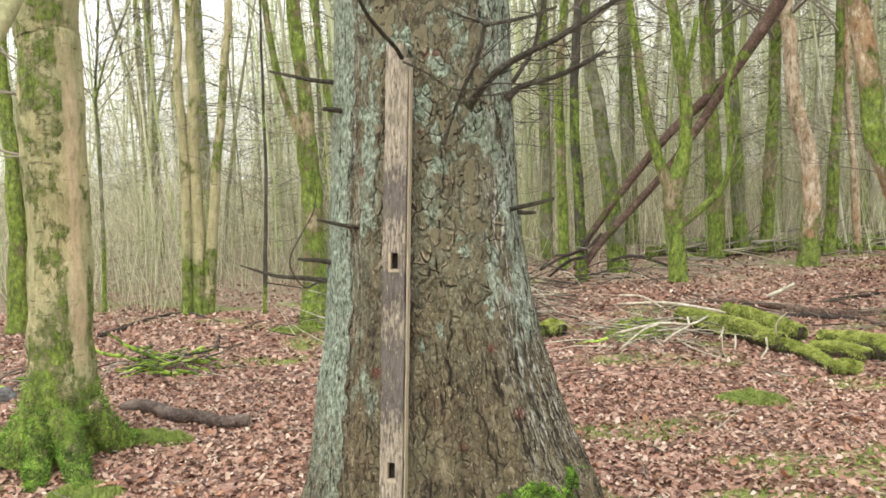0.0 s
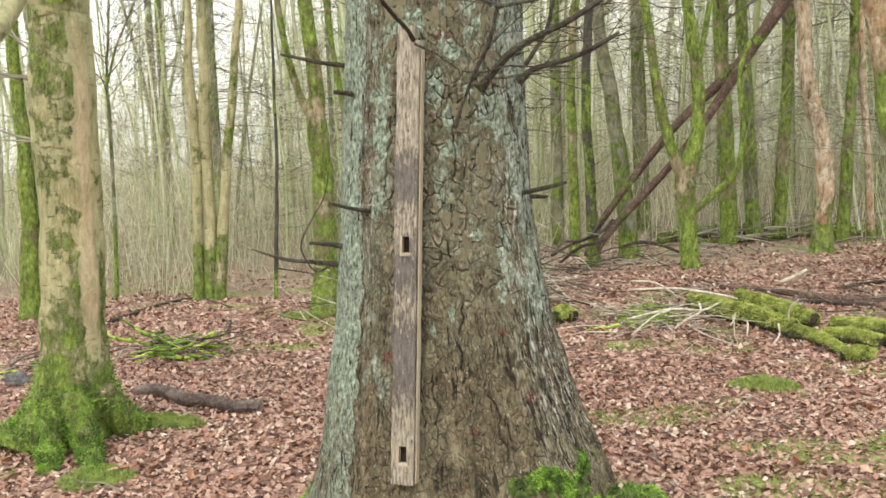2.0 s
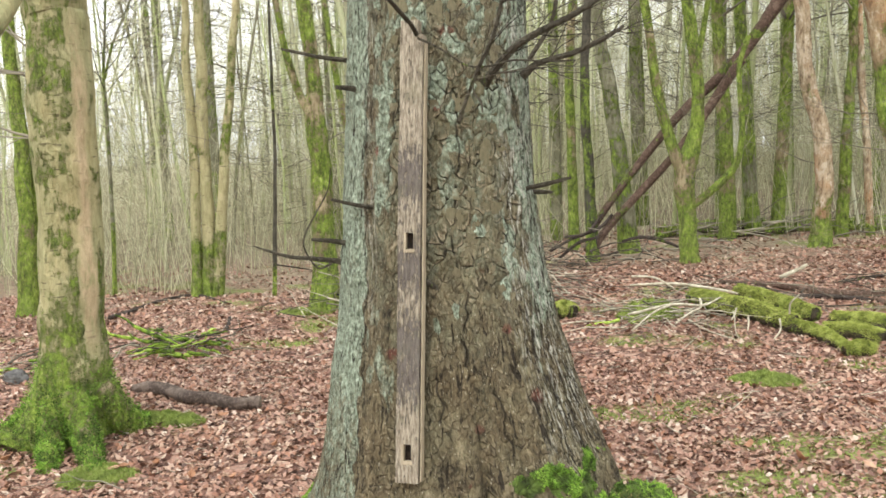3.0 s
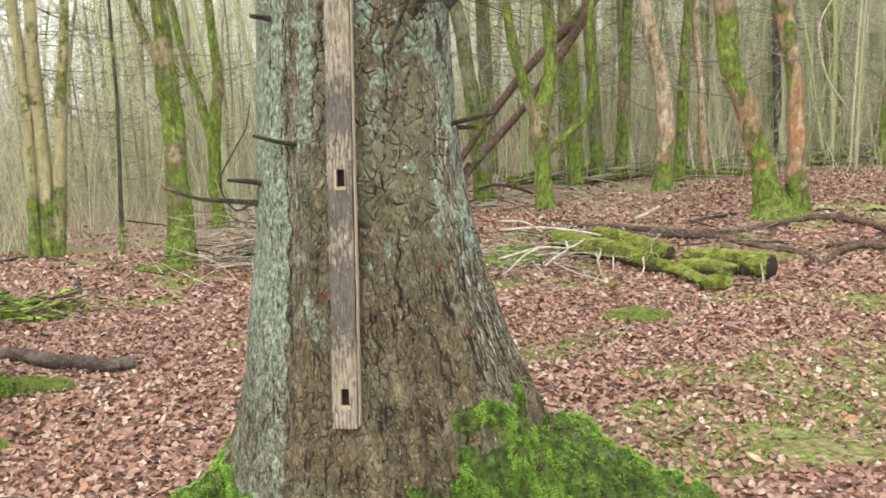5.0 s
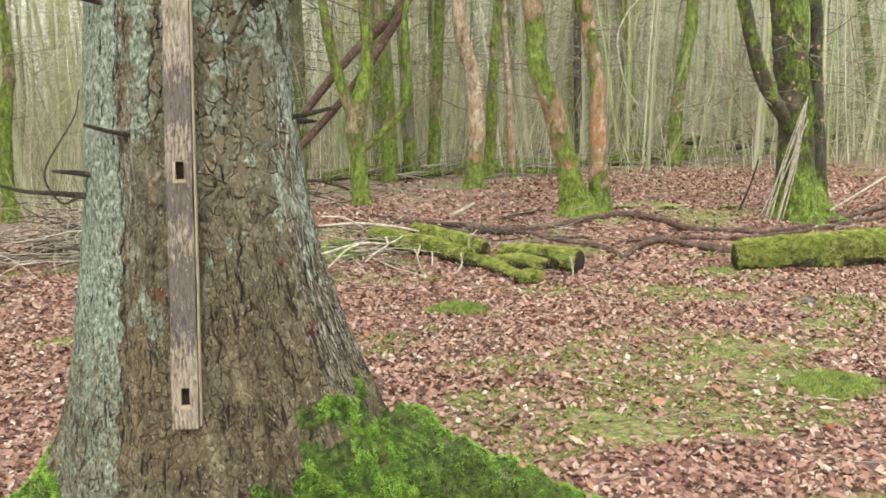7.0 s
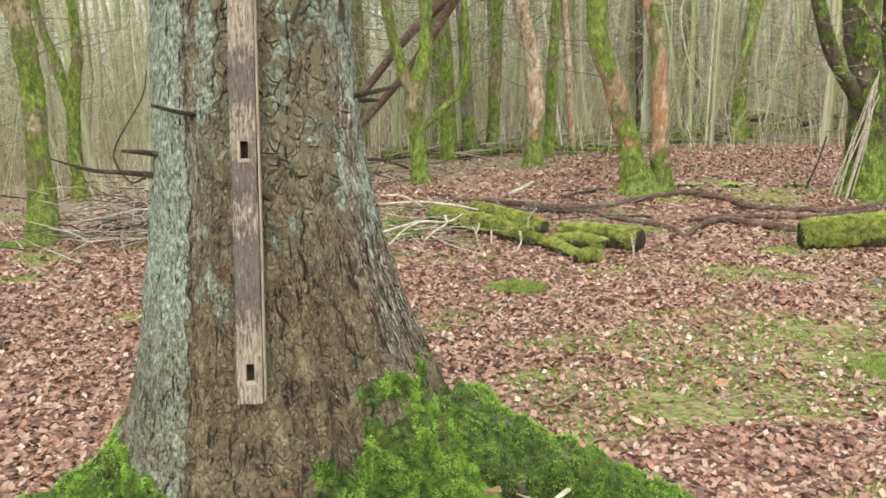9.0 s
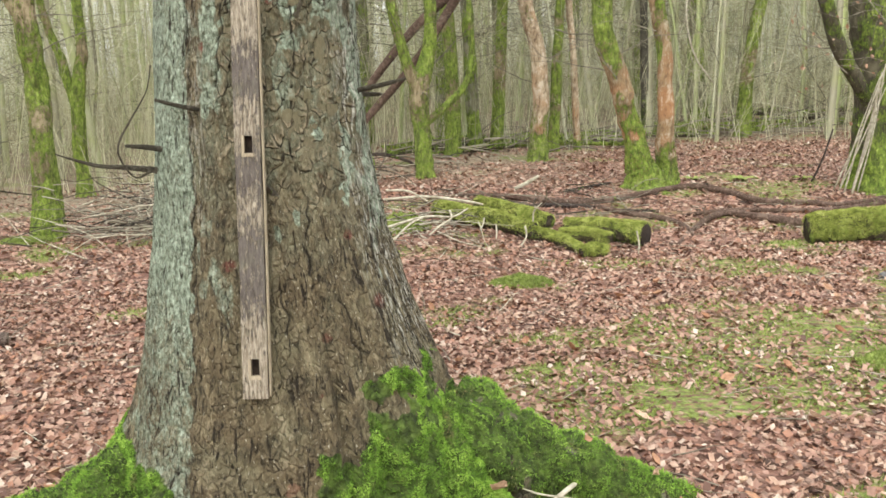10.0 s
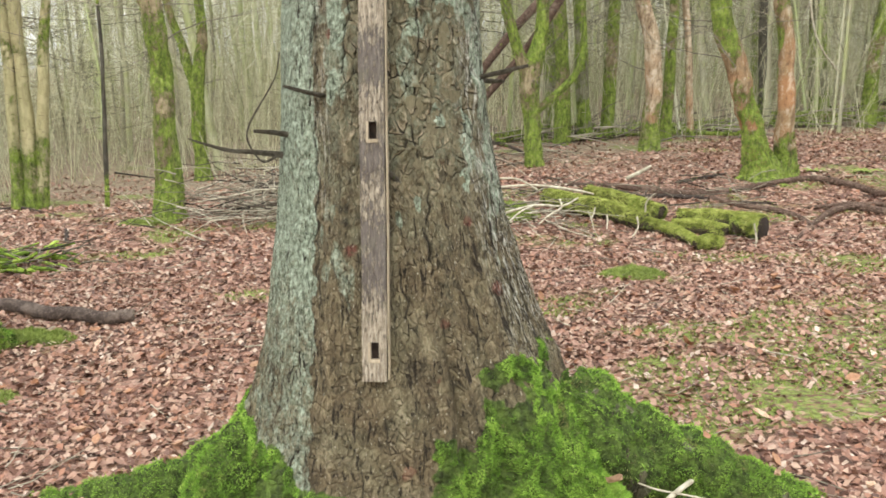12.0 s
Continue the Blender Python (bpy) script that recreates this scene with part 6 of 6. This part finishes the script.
wood(500, -0.72, 0.95, 14.5, 50, 1.2, 0.02, 0.075, 6, 11, 14, 0.5, 0.25)
wood(170, -0.8, 1.0, 48, 95, 1.0, 0.05, 0.14, 7, 12, 12, 0.3, 0.2)
wood(330, 0.12, 0.95, 22, 60, 1.0, 0.03, 0.10, 7, 12, 14, 0.3)
# unseen stand added behind the viewpoint to dim the sky on the spruce
wood(300, 0.95, 2 * math.pi - 0.72, 5, 31, 1.0, 0.05, 0.17, 7, 13, 12, 2.5)
wood(190, 0.36, 0.95, 16, 38, 1.0, 0.02, 0.08, 6, 11, 14, 0.3)
wood(120, -0.27, 0.06, 22, 55, 1.0, 0.03, 0.10, 6, 10, 14, 0.3)
n = 13000
a, d = g.uniform(-0.75, 1.0, n), 11.5 + 34 * g.random(n) ** 1.5
x, y = d * np.sin(a), d * np.cos(a)
keep = np.where((x > -4) & (x < 16), y > 13.2, (y > 11.0) | (np.abs(x) > 9))
x, y, d = x[keep], y[keep], d[keep]
whips.spray(np.stack([x, y, height(x, np.minimum(y, 60)) - 0.02], -1), np.stack([g.normal(0, 0.17, len(x)), g.normal(0, 0.12, len(x)), np.ones(len(x))], -1), 0.3 + np.minimum(g.exponential(1.35, len(x)), 6.0), 0.0024 + 0.0002 * d, g, 1, 0.0, 3)
tagged(stems.make("far_woods", M["stems"]), "dense bare far woodland stems in winter, some added unseen behind the viewpoint", "woods", kind="stuff")
tagged(edge_boughs.make("near_boughs", M["nearbough"]), "fine bare branches at the edge of the wood, some added unseen behind the viewpoint", "woods", kind="stuff")
tagged(boughs.make("far_boughs", M["bough"]), "fine bare branches of the far woodland, coloured pale for haze", "woods", kind="stuff")
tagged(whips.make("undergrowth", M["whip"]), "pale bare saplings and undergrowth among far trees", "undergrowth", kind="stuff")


# ---- bare larches and spruces with level boughs ----
def conifer(label, x, y, r, top, seed, reach=1.6):
    """A straight conifer with whorls of thin drooping dead boughs."""
    g = np.random.default_rng(seed)
    thing = root_empty("conifer", label, "tree", "bare conifers")
    z = float(height(x, min(y, 60)))
    v, f = tube([(x, y, z - 0.1, r * 1.25), (x + g.normal(0, 0.05), y, z + top * 0.4, r * 0.8), (x + g.normal(0, 0.1), y, z + top, r * 0.12)], 12, 10, 0.08, seed, 2.0)
    mesh_object("trunk", v, f, M["grey"], thing, "", {"foot": np.exp(-np.maximum(0, v[:, 2] - z) / 0.4)})
    n = 110
    h = g.uniform(1.6, top * 0.97, n)
    a = g.uniform(0, 2 * math.pi, n)
    boughs = Twigs()
    boughs.spray(np.stack([x + 0 * h, y + 0 * h, z + h], -1), np.stack([np.cos(a), np.sin(a), g.uniform(-0.15, 0.12, n)], -1), reach * g.uniform(0.5, 1.1, n) * (1.1 - 0.7 * h / top), 0.011, g, 2, -0.03, 4)
    tagged(boughs.make("crown", M["larch"], thing, "thin level leafless boughs"), kind="stuff")


M["larch"] = twig_mat("larch_twig", (0.06, 0.055, 0.038), (0.26, 0.24, 0.17))
for k, (x, y, r, top) in enumerate(((-5.6, 16.5, 0.09, 12), (-7.6, 19.0, 0.1, 13), (-3.6, 17.5, 0.08, 11), (-9.5, 23.0, 0.11, 14), (0.5, 14.6, 0.08, 12), (1.9, 15.5, 0.11, 13), (3.3, 16.2, 0.09, 12), (4.6, 17.0, 0.1, 13), (6.4, 18.0, 0.09, 13), (8.5, 19.5, 0.12, 14))):
    conifer("straight bare conifer with level dead boughs", x, y, r, top, 120 + k)


# ---- fallen leaves and floor moss ----
def leaf_litter(name, label, n, x0, x1, y0, y1, size, seed):
    g = np.random.default_rng(seed)
    x, y = g.uniform(x0, x1, n), g.uniform(y0, y1, n)
    keep = g.random(n) > 0.5 * moss_cover(x, y) + 0.55 * smooth(9.4, 12.4, wood_edge(x, y)) + 0.45 * smooth(0.52, 0.68, fbm(x * 2.3, y * 2.3, 0, 77))
    x, y = x[keep], y[keep]
    n = len(x)
    z = height(x, y) + bumps(x, y) + g.uniform(0.002, 0.02, n)
    s = size * (0.45 + 0.95 * g.random(n) ** 1.4)
    a, tilt, roll = g.uniform(0, 2 * math.pi, n), g.normal(0, 0.5, n), g.normal(0, 0.55, n)
    fold = g.uniform(-0.25, 0.35, n)
    shape = [(-0.5, 0, 0), (0.05, 0.36, 1), (0.5, 0, 0), (0.0, -0.36, 1), (0.0, 0.0, 0)]
    v = np.zeros((n, 5, 3))
    for k, (lx, ly, wing) in enumerate(shape):
        px, py, pz = lx * s, ly * s, wing * fold * s * 0.5 + (0.12 * s * fold if k in (0, 2) else 0)
        pz = pz + px * np.sin(tilt) + py * np.sin(roll)
        v[:, k, 0] = x + px * np.cos(a) - py * np.sin(a)
        v[:, k, 1] = y + px * np.sin(a) + py * np.cos(a)
        v[:, k, 2] = z + pz
    tri = np.array([(0, 4, 1), (4, 2, 1), (0, 3, 4), (4, 3, 2)])
    f = (np.arange(n)[:, None, None] * 5 + tri[None]).reshape(-1, 3)
    return tagged(mesh_object(name, v.reshape(-1, 3), f, M["leaf"], None, "", None, False), label, "leaves", kind="stuff")


leaf_litter("leaf_litter", "red-brown fallen beech leaves carpeting the near floor", 150000, -4.2, 7.6, 2.3, 7.0, 0.034, 1)
leaf_litter("leaf_litter", "red-brown fallen beech leaves carpeting the clearing", 112000, -6.5, 11.0, 7.0, 14.5, 0.043, 2)
leaf_litter("leaf_litter", "fallen beech leaves around the viewpoint", 3500, -4.0, 5.0, -3.0, 2.3, 0.08, 3)
g = np.random.default_rng(54)
for label, mat_name, n in (("thin brown twigs scattered over the fallen leaves", "twig", 1100), ("pale broken twigs scattered over the fallen leaves", "pale", 320)):
    x, y = g.uniform(-5, 8, n), g.uniform(2.6, 12.5, n)
    a = g.uniform(0, 2 * math.pi, n)
    litter = Twigs()
    litter.add(np.stack([x, y, height(x, y) + bumps(x, y) + 0.02], -1), np.stack([np.cos(a), np.sin(a), g.uniform(-0.02, 0.08, n)], -1), 0.08 + 0.5 * g.random(n) ** 2, g.uniform(0.0015, 0.0045, n), g, 4, 0, 0.12)
    tagged(litter.make("twig_litter", M[mat_name], None, "", 4), label, "twigs", kind="stuff")
g = np.random.default_rng(55)
mx, my = g.uniform(-4, 6, 90000), g.uniform(2.4, 9, 90000)
on = (moss_cover(mx, my) > 0.5) & (fbm(mx * 6, my * 6, 0, 91) > 0.46)
mx, my = mx[on], my[on]
tagged(fuzz("floor_moss", np.stack([mx, my, height(mx, my) + bumps(mx, my) + 0.004], -1), np.tile([0, 0, 1.0], (len(mx), 1)), 0.03, 0.0045, None, M["floormoss"], seed=56), "short bright moss growing between leaves", "moss", kind="stuff")


def leaf_mesh(seed, curl):
    """One withered leaf with a fold and a stalk end."""
    g = np.random.default_rng(seed)
    v, f = [], []
    for i, (lx, w) in enumerate(((-0.5, 0.02), (-0.25, 0.22), (0.05, 0.3), (0.32, 0.18), (0.5, 0.02))):
        z = curl * (lx ** 2) * 1.5
        v += [(lx, w, z + curl * w * 1.2 + g.normal(0, 0.02)), (lx, 0, z), (lx, -w, z + curl * w * 1.2 + g.normal(0, 0.02))]
        if i:
            b0 = (i - 1) * 3
            f += [(b0, b0 + 1, b0 + 4, b0 + 3), (b0 + 1, b0 + 2, b0 + 5, b0 + 4)]
    me = bpy.data.meshes.new("dry_leaf")
    me.from_pydata(v, [], f)
    me.materials.append(M["dryleaf"])
    return me


n_leaf = Nodes("dry_leaf", 0.6)
M["dryleaf"] = n_leaf.done(n_leaf.mix(n_leaf.ramp(n_leaf.noise(70, 3), (0.4, 0.0), (0.7, 0.5)), n_leaf.ramp(n_leaf.random(), (0.0, (0.26, 0.12, 0.06)), (0.5, (0.42, 0.24, 0.14)), (1.0, (0.55, 0.40, 0.28))), (0.2, 0.1, 0.06)))
leaves = [leaf_mesh(s, c) for s, c in ((1, 0.5), (2, 0.9), (3, 0.25))]
g = np.random.default_rng(66)
# leaves caught on the roots and loose on the near floor
for x, y, z, size in ((0.578, 2.77, 0.20, 0.085), (0.95, 2.98, 0.24, 0.05), (-0.62, 3.02, 0.2, 0.05), (1.2, 2.93, 0.1, 0.06)):
    ob = new("dry_leaf", leaves[g.integers(0, 3)])
    ob.matrix_basis = Matrix.Translation((x, y, z)) @ Euler((g.uniform(0.4, 1.2), g.uniform(-0.4, 0.4), g.uniform(0, 6))).to_matrix().to_4x4() @ Matrix.Scale(size, 4)
    tagged(ob, "curled brown beech leaf caught on a root", "leaf", "leaves on the roots")
for k in range(160):
    x, y = g.uniform(-3.0, 4.5), g.uniform(2.7, 6.0)
    if math.hypot(x + 0.03, y - 3.3) < 0.9:
        continue
    ob = new("dry_leaf", leaves[g.integers(0, 3)])
    ob.matrix_basis = Matrix.Translation((x, y, floor_z(x, y) + 0.022)) @ Euler((g.normal(0, 0.35), g.normal(0, 0.35), g.uniform(0, 6))).to_matrix().to_4x4() @ Matrix.Scale(g.uniform(0.05, 0.085), 4)
    tagged(ob, "large curled beech leaf lying on the litter", "leaf", "large loose leaves")
sprig = Twigs()
c = sprig.add(np.stack([g.uniform(dry[0][0], dry[1][0], 26), g.uniform(8.3, 8.7, 26), g.uniform(0.9, 2.2, 26)], -1), g.normal(0, 1, (26, 3)) * [1, 0.4, 0.5], g.uniform(0.3, 0.8, 26), 0.004, g, 4)
twig_ob = root_empty("leafy_twig", "thin beech twigs with a few withered leaves", "twig")
tagged(sprig.make("brushwood", M["twig"], twig_ob), kind="stuff")
for k in range(60):
    p = c[g.integers(0, 26), g.integers(1, 5)]
    ob = new("dry_leaf", leaves[g.integers(0, 3)])
    ob.parent = twig_ob
    ob.matrix_basis = Matrix.Translation(p) @ Euler(g.uniform(0, 6, 3)).to_matrix().to_4x4() @ Matrix.Scale(g.uniform(0.035, 0.06), 4)


def fern(x, y, size, seed):
    g = np.random.default_rng(seed)
    thing = root_empty("fern", "small green fern growing from the leaves", "fern", "ferns")
    z = floor_z(x, y)
    for k in range(7):
        a = k * 0.9 + g.uniform(-0.2, 0.2)
        v, f = [], []
        for i in range(9):
            s = i / 8
            r, w = size * s, size * 0.16 * math.sin(math.pi * min(1, s + 0.12)) * (1 if i % 2 else 0.55)
            h = size * (0.75 * s - 0.65 * s * s)
            px, py = x + r * math.cos(a), y + r * math.sin(a)
            v += [(px - w * math.sin(a), py + w * math.cos(a), z + h), (px, py, z + h + 0.006), (px + w * math.sin(a), py - w * math.cos(a), z + h)]
            if i:
                b0 = (i - 1) * 3
                f += [(b0, b0 + 1, b0 + 4, b0 + 3), (b0 + 1, b0 + 2, b0 + 5, b0 + 4)]
        mesh_object("frond", v, f, M["floormoss"], thing, "", None, False)


fern(5.42, 9.77, 0.22, 1)
fern(4.9, 9.9, 0.16, 2)
fern(6.1, 9.6, 0.15, 3)


def stone(label, x, y, r, seed):
    bm = bmesh.new()
    bmesh.ops.create_icosphere(bm, subdivisions=3, radius=r)
    for v in bm.verts:
        k = 1 + 0.35 * noise.noise(v.co * (1.2 / r) + Vector((seed, 0, 0))) + 0.1 * noise.noise(v.co * (4 / r))
        v.co = Vector((v.co.x * k * 1.2, v.co.y * k, v.co.z * k * 0.75))
    me = bpy.data.meshes.new("stone")
    bm.to_mesh(me)
    me.materials.append(M["stone"])
    ob = new("stone", me)
    ob.location = (x, y, floor_z(x, y) + r * 0.4)
    return tagged(ob, label, "stone")


n_stone = Nodes("grey_stone", 0.85)
M["stone"] = n_stone.done(n_stone.ramp(n_stone.noise(30, 5), (0.3, (0.05, 0.048, 0.045)), (0.7, (0.15, 0.145, 0.135))))
stone("small dark stone half sunk in leaves", 4.27, 5.77, 0.04, 4)
stone("small grey stone by the brush heap", -3.55, 6.3, 0.08, 7)
